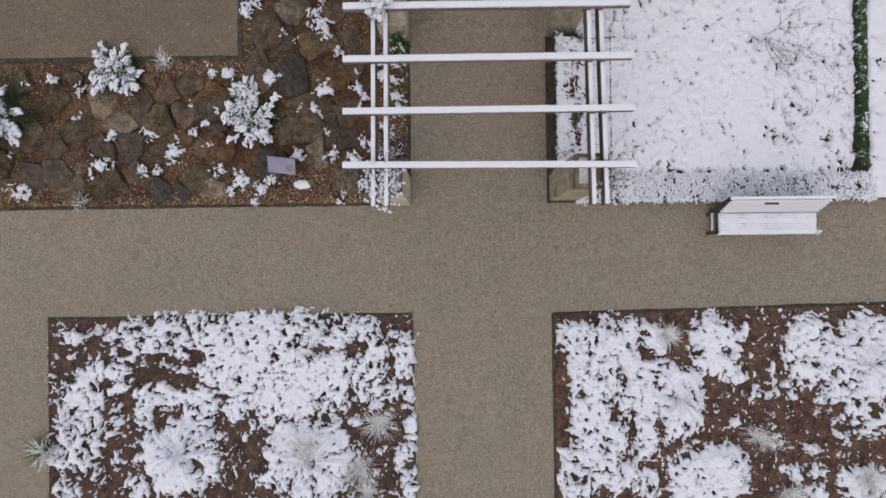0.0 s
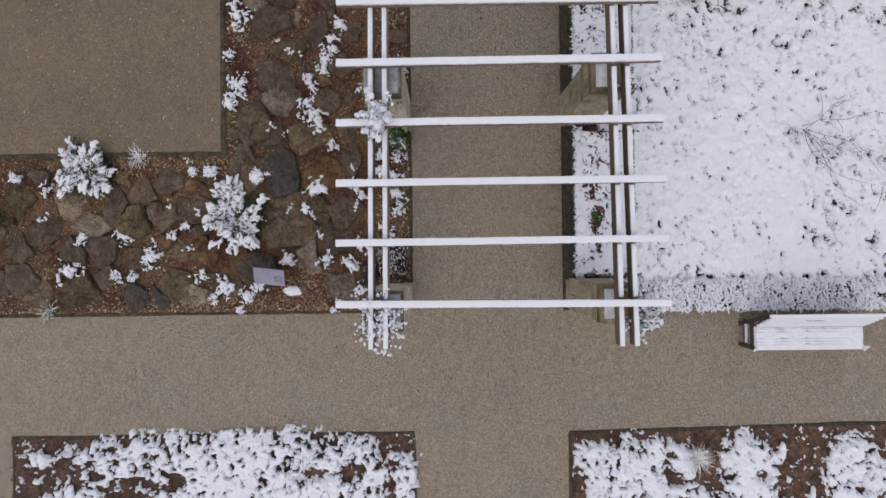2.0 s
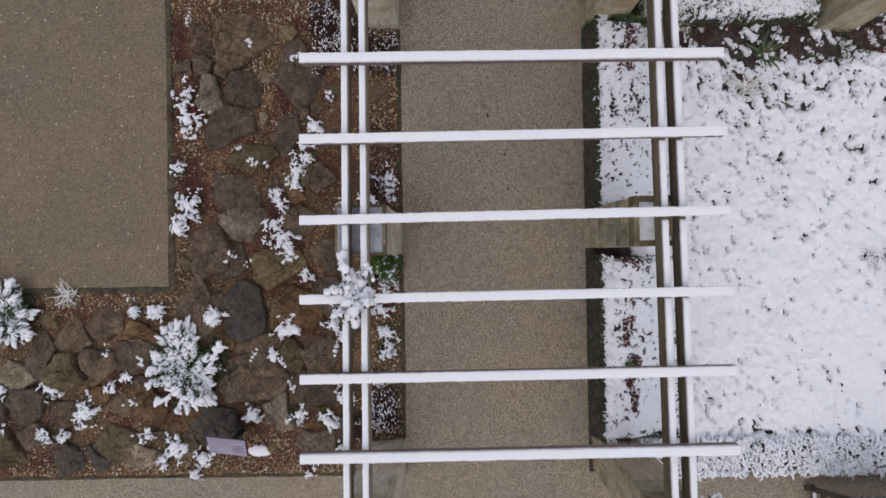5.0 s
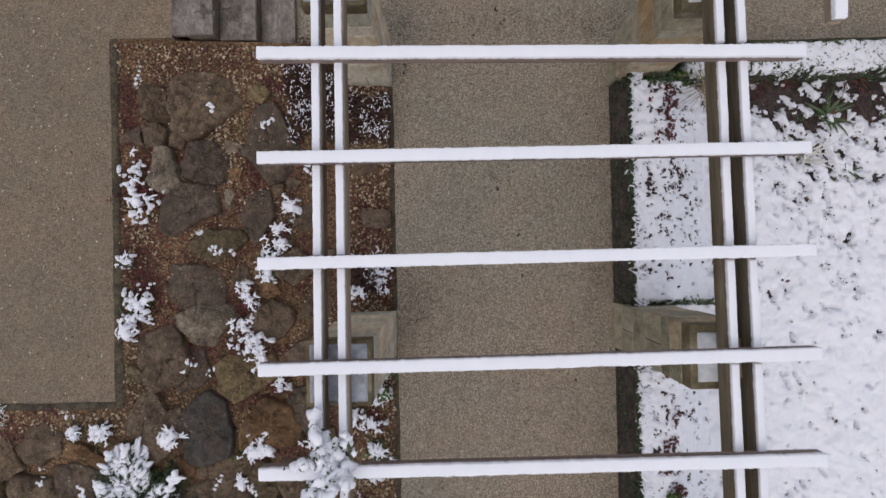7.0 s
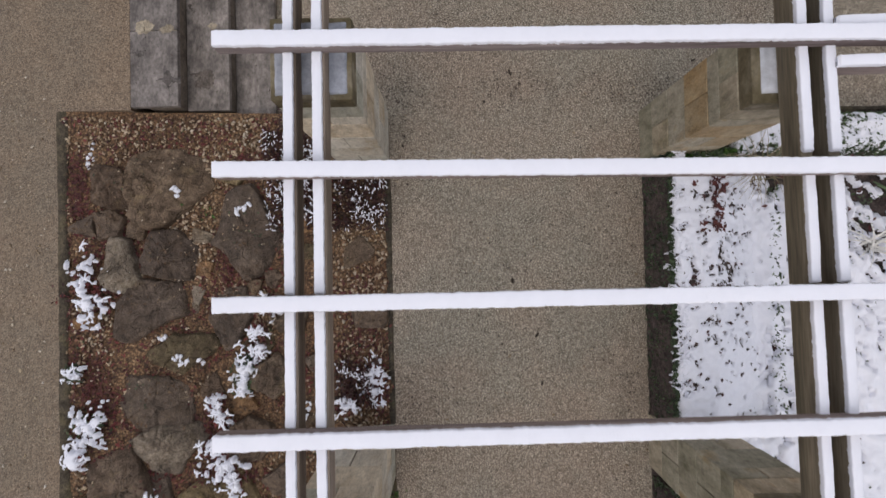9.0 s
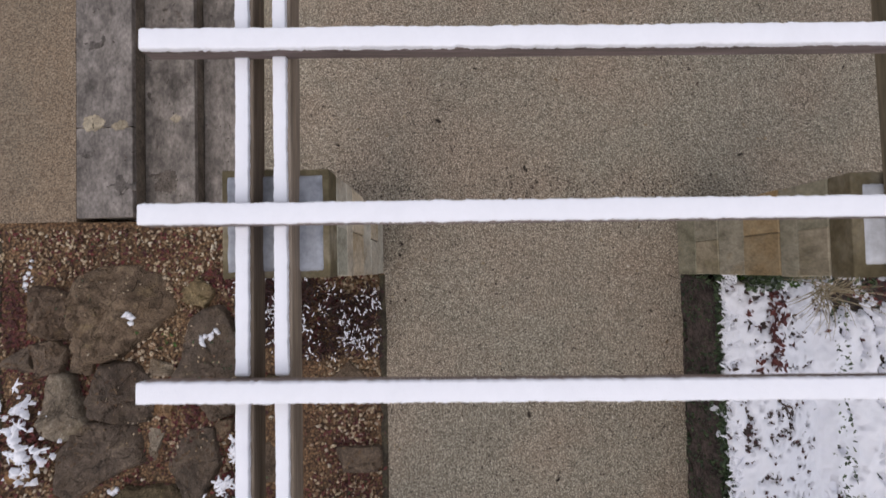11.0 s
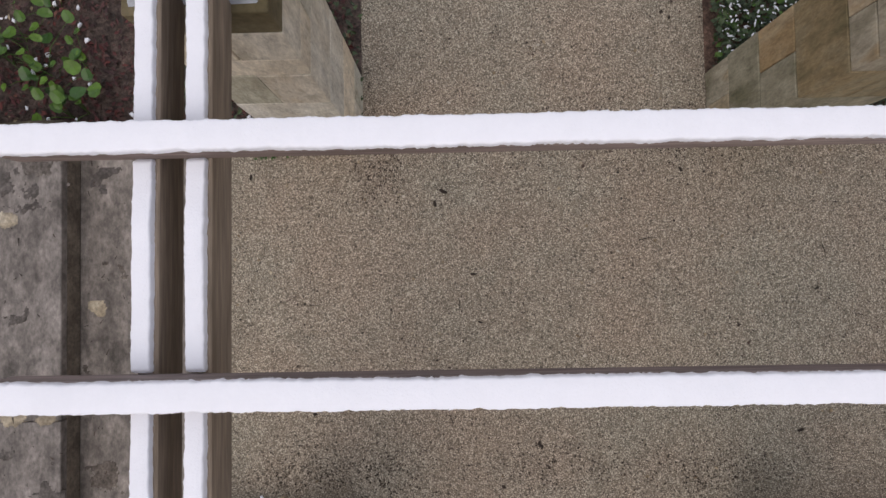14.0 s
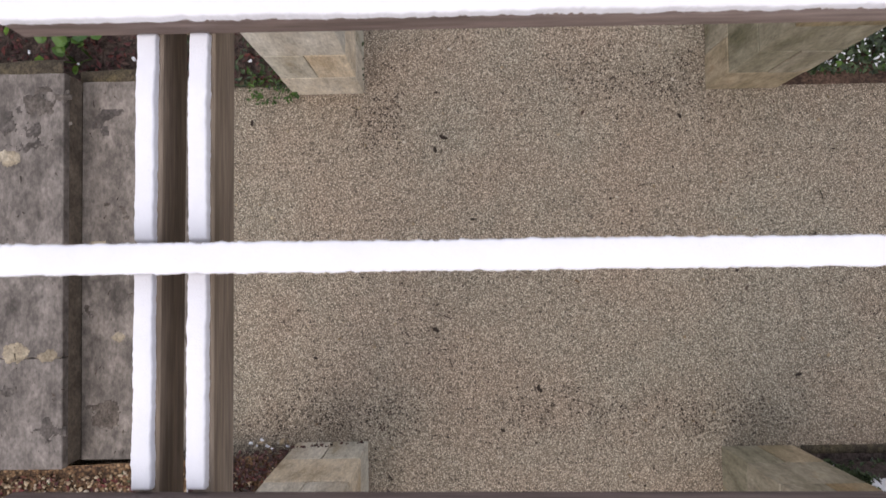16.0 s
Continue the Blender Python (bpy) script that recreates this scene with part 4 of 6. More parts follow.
# smaller stones packed between the large ones
spare = random.Random(12)
for _ in range(1500):
    x, y = spare.uniform(-8.8, -1.8), spare.uniform(2.25, 7.75)
    r = spare.uniform(0.06, 0.16)
    if x < EDGE_X + 0.2 and y > EDGE_Y0 - 0.35:
        continue
    if all(math.hypot(x - q[0], y - q[1]) > 0.8 * (reach(q, math.atan2(y - q[1], x - q[0])) + r) for q in ROCK_SPOTS):
        rock(x, y, 2.1 * r, 1.7 * r, spare.choice(("brown", "brown", "olive", "slate", "rust")), spare.uniform(0, 90), 0.05 + 0.25 * r)
    if len(ROCK_SPOTS) > 112:
        break
for spot in ROCK_SPOTS:
    break_rock(spot)


def settle(pts, up=0.004):
    """Lets points fall on the rocks or the bed below them."""
    verts, tris, base = [], [], 0
    for ob in bpy.data.objects:
        if ob.name.split(".")[0] == "rock":
            m = ob.matrix_basis
            verts += [m @ v.co for v in ob.data.vertices]
            tris += [tuple(base + i for i in poly.vertices) for poly in ob.data.polygons]
            base = len(verts)
    tree = BVHTree.FromPolygons(verts, tris)
    out = np.array(pts, float)
    for q in out:
        hit = tree.ray_cast(Vector((q[0], q[1], 3.0)), Vector((0, 0, -1)))
        if hit[0] is not None:
            q[2] = max(q[2], hit[0].z + up)
    return out


# ---- snow and plants of the beds ----
def ragged(x, y, cover, seed, coarse=4.0, fine=24.0, slit=8.0):
    """Where snow lies: a cover torn by crooked slits and holes."""
    u = x + 0.07 * fbm(x, y, 6, 3, seed + 80)
    v = y + 0.07 * fbm(x, y, 6, 3, seed + 90)
    slits = np.abs(fbm(u, v, slit, 3, seed + 20, 0.6))
    slits_b = np.abs(fbm(u * 1.3, v * 0.8, slit * 1.9, 3, seed + 25, 0.6))
    return 0.58 * cover - 0.86 + 0.5 * fbm(x, y, coarse, 4, seed) + 1.25 * np.minimum(slits, 0.4) + 1.0 * np.minimum(slits_b, 0.4) + 0.6 * fbm(u, v, fine, 3, seed + 40, 0.62)


def bounds(x, y, x0, x1, y0, y1, seed, soft=0.05):
    rim = np.minimum(np.minimum(x - x0, x1 - x), np.minimum(y - y0, y1 - y))
    return np.where(rim + soft * fbm(x, y, 6, 3, seed) > 0, 0.0, -9.0)


A_WEST = [(-7, -1.83, 0.41, 0.96, 0.77), (-6.03, -0.41, 0.57, 0.41, 0.75), (-6.53, -1, 0.44, 0.37, 0.71), (-5.04, -0.33, 1.03, 0.39, 0.75), (-5.34, -0.81, 0.54, 0.22, 0.51), (-4.35, -0.63, 0.68, 0.78, 0.86), (-5.21, -2.4, 0.7, 0.67, 1.11), (-5.74, -1.6, 0.29, 0.37, 0.81), (-4.96, -1.56, 0.39, 0.39, 0.81), (-5.45, -1.31, 0.59, 0.22, 0.73)]
A_SMALL = [(-7.09, -0.32, 0.14, 0.14, 0.7), (-6.72, -0.31, 0.22, 0.08, 0.65), (-7.13, -0.65, 0.1, 0.12, 0.55), (-6.34, -1.69, 0.13, 0.22, 0.65), (-6.46, -2.01, 0.08, 0.06, 0.75), (-6, -2.93, 0.24, 0.22, 0.77), (-6.69, -2.75, 0.18, 0.16, 0.55), (-6.38, -2.48, 0.14, 0.22, 0.55), (-7.24, -2.98, 0.29, 0.23, 0.65), (-7.45, -2.39, 0.22, 0.22, 0.75), (-7.47, -1.41, 0.08, 0.06, 0.75)]
A_EAST = [(-3.37, -0.84, 1.37, 0.96, 0.97), (-2.23, -0.65, 0.67, 0.7, 0.89), (-1.9, -1.4, 0.27, 0.23, 0.67), (-2.99, -2.5, 0.76, 0.67, 1.27), (-4.26, -1.57, 0.23, 0.23, 0.92), (-3.63, -1.87, 0.39, 0.18, 0.59)]
A_RIM = [(-1.3, -0.71, 0.2, 0.41, 0.85), (-1.49, -0.32, 0.14, 0.08, 0.8), (-1.76, -0.28, 0.14, 0.12, 0.7), (-1.23, -1.45, 0.11, 0.2, 0.75), (-1.19, -1.97, 0.14, 0.25, 0.85), (-1.25, -2.39, 0.13, 0.16, 0.8), (-1.03, -2.04, 0.09, 0.14, 0.7), (-1.4, -2.58, 0.1, 0.2, 0.75), (-1.12, -2.95, 0.25, 0.31, 0.95), (-1.5, -1.35, 0.18, 0.2, 0.7), (-2.18, -1.85, 0.14, 0.07, 0.7), (-4.07, -2.09, 0.14, 0.1, 0.6), (-3.9, -2.8, 0.12, 0.14, 0.6)]
A_HOLES = [(-4.9, -0.67, 0.14, 0.11, 1), (-5.64, -0.69, 0.27, 0.09, 1), (-5.23, -1.11, 0.23, 0.13, 1), (-5.64, -0.98, 0.29, 0.11, 1), (-2.73, -0.59, 0.35, 0.09, 1), (-2.16, -0.53, 0.2, 0.11, 1), (-5.6, -1.78, 0.13, 0.22, 1), (-4.92, -2.52, 0.14, 0.14, 1), (-3.17, -2.83, 0.18, 0.14, 1), (-2.94, -2.47, 0.08, 0.13, 1), (-6.51, -1.12, 0.14, 0.08, 1), (-5.3, -1.68, 0.07, 0.16, 0.8)]
B_WEST = [(2.2, -1.14, 0.7, 1.03, 1), (1.78, -0.45, 0.41, 0.33, 1.05), (2.67, -0.39, 0.59, 0.31, 0.74), (3.05, -0.51, 0.25, 0.31, 0.8), (2.94, -1.3, 0.47, 0.59, 1.05), (3.48, -1.5, 0.43, 0.63, 1.1), (1.76, -2.72, 0.41, 0.61, 0.84), (2.33, -2.48, 0.45, 0.59, 1.05), (2.04, -1.98, 0.49, 0.43, 1), (2.85, -2.14, 0.29, 0.37, 1), (2.94, -2.96, 0.23, 0.29, 0.74), (3.86, -2.94, 0.49, 0.57, 1.15), (4.22, -2.77, 0.47, 0.45, 1.4)]
B_EAST = [(4.15, -0.57, 0.43, 0.55, 1), (5.81, -0.66, 0.45, 0.59, 0.95), (6.79, -0.8, 0.59, 0.76, 1.1), (6.29, -1.35, 0.31, 0.25, 0.77), (6.68, -1.88, 0.49, 0.33, 0.57), (6.4, -2.14, 0.25, 0.18, 0.69), (6.67, -3, 0.41, 0.33, 0.95), (6, -1.43, 0.16, 0.2, 0.65)]
B_SMALL = [(5.03, -1.42, 0.22, 0.1, 0.8), (4.79, -1.42, 0.1, 0.14, 0.75), (4.65, -0.28, 0.06, 0.16, 0.8), (5.09, -0.93, 0.08, 0.14, 0.75), (5.37, -1.25, 0.1, 0.07, 0.9), (5.49, -2.81, 0.18, 0.16, 0.7), (5.79, -2.37, 0.14, 0.1, 0.85), (5.8, -2.77, 0.14, 0.14, 0.8), (5.86, -3.16, 0.2, 0.18, 0.8), (5.18, -2.23, 0.14, 0.12, 0.7), (5.5, -1.43, 0.08, 0.12, 0.7), (5.33, -0.67, 0.08, 0.12, 0.7), (4.54, -1.14, 0.14, 0.1, 0.8), (4.46, -1.86, 0.08, 0.12, 0.8), (1.71, -1.24, 0.08, 0.08, 0.8), (1.6, -1.68, 0.12, 0.08, 0.8), (1.57, -1.99, 0.12, 0.1, 0.8)]
B_HOLES = [(2.36, -1.67, 0.08, 0.23, 1), (2.49, -1.05, 0.09, 0.17, 1), (2.65, -2.3, 0.11, 0.25, 1), (2.45, -2.6, 0.08, 0.22, 1), (2.72, -1.67, 0.07, 0.09, 1), (4.33, -0.67, 0.12, 0.1, 1), (5.85, -0.86, 0.09, 0.09, 1), (3.18, -1.91, 0.1, 0.1, 1), (2.99, -0.76, 0.14, 0.07, 1), (1.46, -1.48, 0.14, 0.78, 1), (2.75, -0.56, 0.16, 0.08, 0.7), (1.8, -1.39, 0.09, 0.09, 1)]


def rays(x, y, cx, cy, r):
    """Radial streaks of a bowed clump, about its heart."""
    d, a = np.hypot(x - cx, y - cy), np.arctan2(y - cy, x - cx)
    return np.clip(1.2 - d / r, 0, 1) * (0.9 * fbm(a * 3.2 + cx, d * 1.6 + cy, 1.6, 3, 97) - 0.05)


def cover_a(x, y):
    c = np.maximum(0.08, spots(x, y, A_WEST, A_SMALL, A_EAST, A_RIM))
    return c - 0.6 * spots(x, y, A_HOLES) + rays(x, y, -5.22, -2.37, 0.9) + rays(x, y, -3.0, -2.5, 0.8)


def cover_b(x, y):
    c = np.maximum(0.05 + 0.07 * np.clip((x - 4.2) / 0.5, 0, 1), spots(x, y, B_WEST, B_EAST, B_SMALL))
    return c - 0.6 * spots(x, y, B_HOLES) + rays(x, y, 6.78, -0.93, 0.7) + rays(x, y, 3.5, -1.5, 0.6)


def clotted(x, y, cover, seed, scale=13.0):
    """Where snow lies on leaves: a cover pierced by crooked slits, thinning to single clots at its edges."""
    u, v = x + 0.04 * fbm(x, y, 13, 3, seed + 80), y + 0.04 * fbm(x, y, 13, 3, seed + 90)
    clots = np.where(fbm(x, y, 3.0, 2, seed + 70) > 0, fbm(1.35 * u, 0.8 * v, scale, 3, seed, 0.6), fbm(0.8 * u + 0.2 * v, 1.3 * v, scale, 3, seed + 5, 0.6))
    slit = np.clip(0.1 - np.abs(fbm(u * 1.25, v * 0.85, 0.7 * scale, 3, seed + 20, 0.6)), 0, 1) / 0.1
    where = np.clip(0.65 + 2.0 * fbm(x, y, 2.4, 2, seed + 50), 0, 1)
    return 1.05 * (np.minimum(cover, 1.0) - 0.58) + 1.4 * clots + 0.45 * fbm(x, y, 4.5, 3, seed + 60) - 0.75 * slit * where + 0.25 * np.clip(cover - 1.05, 0, 0.3) / 0.3


def amount_a(x, y):
    return clotted(x, y, cover_a(x, y), 61) + bounds(x, y, -7.6, -1.1, -5.5, -0.02 + 0.14 * np.clip(2.4 - np.abs(x + 4.1), 0, 1), 62, 0.1)


def amount_b(x, y):
    return clotted(x, y, cover_b(x, y), 71) + bounds(x, y, 1.38, 9.9, -5.5, 0.0 + 0.02 * (x - 1.3), 72, 0.09)


def raised(soil, cover, top):
    return lambda x, y: soil(x, y) + top * np.clip(cover(x, y), 0, 1.4) ** 1.5 + 0.03 * fbm(x, y, 8, 4, 91, 0.65)


mound_a, mound_b = raised(soil_a, cover_a, 0.09), raised(soil_b, cover_b, 0.09)
for nm, mesh in (("bed_snow", snow_cover("bed_snow", -7.75, -1.0, -4.0, 0.2, 0.0125, mound_a, amount_a, 0.02, None, 0.02, 16)), ("bed_snow", snow_cover("bed_snow", 1.35, 8.0, -4.0, 0.25, 0.0125, mound_b, amount_b, 0.02, None, 0.02, 16))):
    tagged(new(nm, mesh), "patchy fresh snow lying on low plants", "snow", kind="stuff")


def foliage(name, label, x0, x1, y0, y1, count, size, z, material, where, category="plants", tilt=0.9):
    pts = scatter(x0, x1, y0, y1, count, where, z)
    pts[:, 2] += rng.rand(len(pts)) * 0.05
    ob = new(name, flakes(name, pts, size, material, tilt))
    return tagged(ob, label, category, kind="stuff")


def near_snow(amount, width=0.45):
    return lambda x, y: np.clip(1 - np.abs(amount(x, y) + 0.05) / width, 0, 1)


foliage("ground_cover", "dark evergreen leaves poking through snow", -7.6, -1.2, -4.0, 0.04, 30000, 0.017, lambda x, y: mound_a(x, y) - 0.035, MAT_LEAF, near_snow(amount_a))
foliage("ground_cover", "dark evergreen leaves poking through snow", 1.4, 8.0, -4.0, 0.15, 30000, 0.017, lambda x, y: mound_b(x, y) - 0.035, MAT_LEAF, near_snow(amount_b))
foliage("fallen_leaves", "brown and wine red fallen leaves on soil", -7.6, -1.2, -4.0, -0.02, 9000, 0.024, soil_a, MAT_RED, lambda x, y: 0.55 + 0 * x, "leaves", 0.4)
foliage("fallen_leaves", "brown and wine red fallen leaves on soil", 1.4, 8.0, -4.0, 0.0, 9000, 0.024, soil_b, MAT_RED, lambda x, y: 0.55 + 0 * x, "leaves", 0.4)


def tuft(x, y, z, r, count, material, label, lift=0.35, squash=1.0, turn=0.0, name="ornamental_grass", width=0.004):
    """A fountain of blades."""
    a = rng.rand(count) * 2 * np.pi
    d = r * np.sqrt(0.15 + 0.85 * rng.rand(count))
    ca, sa = np.cos(a) * d, np.sin(a) * d * squash
    tips = np.stack([ca * math.cos(turn) - sa * math.sin(turn), ca * math.sin(turn) + sa * math.cos(turn), lift * r * (0.3 + rng.rand(count)) * 1.2], -1)
    roots = np.stack([rng.randn(count) * 0.03, rng.randn(count) * 0.03, np.zeros(count)], -1) * (1 + r)
    if name == "leafy_clump":
        ob = empty_thing(name, x, y, z - 0.01)
        for a, b in zip(roots, tips):
            part_mesh("leaf", blades("leaf", [a], [b], width, material, 0.2, 4), ob)
        return tagged(ob, label, "plant", "leafy clumps")
    ob = new(name, blades(name, roots, tips, width, material))
    ob.location = (x, y, z - 0.01)
    return tagged(ob, label, "grass", "snowy grasses")


def soil_at(soil, x, y):
    return float(soil(np.array(float(x)), np.array(float(y))))


for x, y, r, c in ((-1.74, -1.84, 0.42, 120), (-2.08, -2.62, 0.48, 120), (-1.95, -3.05, 0.36, 90), (-3.0, -2.2, 0.6, 90)):
    tuft(x, y, soil_at(mound_a, x, y), r, c, MAT_FROST, "frosted ornamental grass clump bowed under snow", 0.5, width=0.0045)
for x, y, r, c, sq, tu in ((3.29, -0.38, 0.28, 130, 1, 0), (4.85, -2.13, 0.46, 90, 0.55, -0.4), (5.36, -3.19, 0.4, 150, 0.8, 0.2), (6.7, -2.9, 0.4, 110, 1, 0)):
    tuft(x, y, soil_at(mound_b, x, y) + 0.02, r, c, MAT_FROST, "frosted ornamental grass clump bowed under snow", 0.5, sq, tu, width=0.006)
tuft(-7.65, -2.25, 0.05, 0.35, 60, MAT_LEAF, "strappy green leaves leaning over the path", 0.4, 1, 0, "leafy_clump", 0.012)
tuft(-7.6, -2.3, 0.07, 0.35, 60, MAT_FROST, "snowy strappy leaves leaning over the path", 0.5, 1, 0, "leafy_clump", 0.012)


# ---- the snowy bed beside the pergola ----
def cover_c(x, y):
    c = 1.36 - 0.38 * np.clip((y - 5.6) / 1.3, 0, 1) * np.clip(0.35 + (x - 2.9) / 0.6 + (y - 7.0) / 0.4, 0.2, 1) - 0.75 * np.clip((y - 7.2) / 0.25, 0, 1) * np.clip((x - 2.1) / 0.8, 0.45, 1) - 0.8 * np.clip(1 - np.abs(y - 2.47) / 0.12, 0, 1) * np.clip(0.5 + 2 * fbm(x, y, 2.5, 2, 89), 0, 1)
    return c - 0.22 * spots(x, y, [(3.4, 6.6, 0.5, 0.6, 1), (3.9, 5.8, 0.35, 0.5, 0.7), (4.1, 7.0, 0.8, 0.4, 1)])


def amount_c(x, y):
    u, v = 0.87 * x + 0.5 * y, 0.87 * y - 0.5 * x
    bits = fbm(1.7 * u, 0.8 * v, 10.0, 4, 81, 0.66)
    group = fbm(x, y, 0.9, 3, 88)
    # flocks of small crooked pits where stalks stand under the snow
    pits = np.clip(fbm(1.5 * x, 0.8 * y, 9.0, 4, 181, 0.62) - 0.2, 0, 1) * np.clip(0.5 + 2.5 * fbm(x, y, 1.9, 3, 187), 0, 1)
    return 0.9 * (cover_c(x, y) - 0.6) + 1.35 * bits + 0.35 * group - 4.5 * pits + bounds(x, y, 1.75, 6.6, 2.3, 7.78, 84, 0.12)


def mound_c(x, y):
    return soil_c(x, y) + 0.06 + 0.035 * fbm(x, y, 2.0, 4, 85) + 0.045 * fbm(1.1 * x, 0.9 * y, 9, 5, 86, 0.66)


tagged(new("bed_snow", snow_cover("bed_snow", 1.6, 6.8, 2.1, 7.8, 0.018, mound_c, amount_c, 0.03, None, 0.03, 12)), "broad sheet of fresh snow with dark specks", "snow", kind="stuff")
foliage("ground_cover", "dark stems and leaves poking through snow", 1.7, 6.7, 2.1, 7.7, 16000, 0.014, mound_c, MAT_LEAF, near_snow(amount_c, 0.35))
foliage("fallen_leaves", "wine red leaves in gaps of the snow", 1.6, 6.7, 2.3, 7.8, 5000, 0.025, lambda x, y: soil_c(x, y) + 0.02, MAT_DARKRED, lambda x, y: 0.7 + 0 * x, "leaves", 0.4)
# broad green leaves near the northern rim
tuft(3.55, 7.35, 0.08, 0.3, 18, MAT_LEAF, "broad dark green leaves dusted with snow", 0.4, 1, 0, "leafy_clump", 0.022)
tuft(3.3, 6.9, 0.08, 0.36, 18, MAT_FROST, "snowy strappy leaf clump", 0.4, 1, 0, "leafy_clump", 0.014)
tuft(3.75, 6.75, 0.08, 0.2, 10, MAT_LEAF, "broad dark green leaves dusted with snow", 0.4, 1, 0, "leafy_clump", 0.018)
tuft(2.1, 7.6, 0.42, 0.4, 70, MAT_STRAW, "dry straw-coloured grass tuft drooping over snow", 0.35)
foliage("ground_cover", "fresh green leaves at the pillar's foot", 1.32, 2.0, 7.64, 7.8, 520, 0.02, lambda x, y: 0.36 + 0.1 * fbm(x, y, 6, 3, 431), MAT_LIME, lambda x, y: 0.8 + 0 * x)
foliage("fallen_leaves", "wine red leaves melted through the snow", 1.5, 1.8, 7.05, 7.62, 620, 0.024, lambda x, y: 0.515 + 0 * x, MAT_WINE, lambda x, y: np.clip(2.4 * fbm(x * 2.2, y, 4, 3, 441) + 0.1, 0, 1), "leaves", 0.6)
foliage("fallen_leaves", "wine red leaves melted through the snow", 1.56, 1.78, 2.5, 4.75, 2600, 0.022, lambda x, y: 0.515 + 0 * x, MAT_WINE, lambda x, y: np.clip(2.6 * fbm(x * 2.2, y, 4, 3, 443) - 0.15, 0, 1), "leaves", 0.6)
foliage("ground_cover", "fresh green leaves poking through the hedge", 1.58, 1.74, 3.28, 3.5, 150, 0.022, lambda x, y: 0.53 + 0 * x, MAT_LIME, lambda x, y: 0.7 + 0 * x)
foliage("ground_cover", "small green leaves at the pillar's foot", -1.95, -1.6, 10.6, 10.85, 260, 0.018, lambda x, y: 0.04 + 0 * x, MAT_LIME, lambda x, y: 0.6 + 0 * x)
foliage("fallen_leaves", "dark wet leaves behind the pillar", -2.15, -1.18, 8.1, 8.3, 900, 0.016, lambda x, y: rock_height(x, y) + 0.014, MAT_DARKRED, lambda x, y: 0.8 + 0 * x, "leaves", 0.4)

rim_mix = lambda k: (lambda x, y: np.clip(3.0 * fbm(x, y, 2.6, 3, k) - 0.25, 0, 1) * np.clip((y - 7.0) / 0.6, 0, 1))
foliage("ground_cover", "dark green leaves along the hedge's foot", 2.2, 6.6, 6.9, 7.8, 5200, 0.026, lambda x, y: soil_c(x, y) + 0.08, MAT_LEAF, rim_mix(451))
foliage("fallen_leaves", "wine red leaves along the hedge's foot", 2.2, 6.6, 6.9, 7.8, 3800, 0.024, lambda x, y: soil_c(x, y) + 0.08, MAT_WINE, rim_mix(461), "leaves", 0.6)
foliage("ground_cover", "small leaves against the pillar", 1.5, 1.75, 7.62, 7.74, 160, 0.022, lambda x, y: 0.5 + 0.06 * fbm(x, y, 6, 3, 471), MAT_LEAF, lambda x, y: 0.8 + 0 * x)

# bare shrub in the snow
shrub = empty_thing("bare_shrub", 5.0, 4.77, 0.1)
tagged(shrub, "leafless twiggy shrub sprawling over snow", "shrub")
lines = []
for dx, dy, rise, length in ((0.6, 0.8, 0.4, 0.75), (1.0, 0.12, 0.25, 1.1), (0.9, -0.32, 0.2, 1.25), (0.85, -0.5, 0.2, 1.2), (0.42, -0.9, 0.12, 0.75), (0.3, -0.95, 0.06, 1.3), (0.36, -0.9, 0.06, 1.5), (-0.5, -0.3, 0.3, 0.14)):
    main = wander((rng.randn() * 0.02, rng.randn() * 0.02, 0.1), (dx, dy, rise), length, 9, 0.13)
    shoot = [main]
    for q in main[2:]:
        for s in (-1, 1):
            if rng.rand() < 0.36:
                shoot.append(wander(q, (dx - s * dy * 0.7, dy + s * dx * 0.7, rise), 0.12 + 0.3 * rng.rand(), 5, 0.22))
    part_mesh("branch", stems("branch", shoot, 0.0042, MAT_TWIG), shrub)
    lines += shoot
part_mesh("clotted_snow", lumps("clotted_snow", [q for ln in lines for q in ln[1:] if rng.rand() < 0.5], 0.013, MAT_SNOW), shrub)


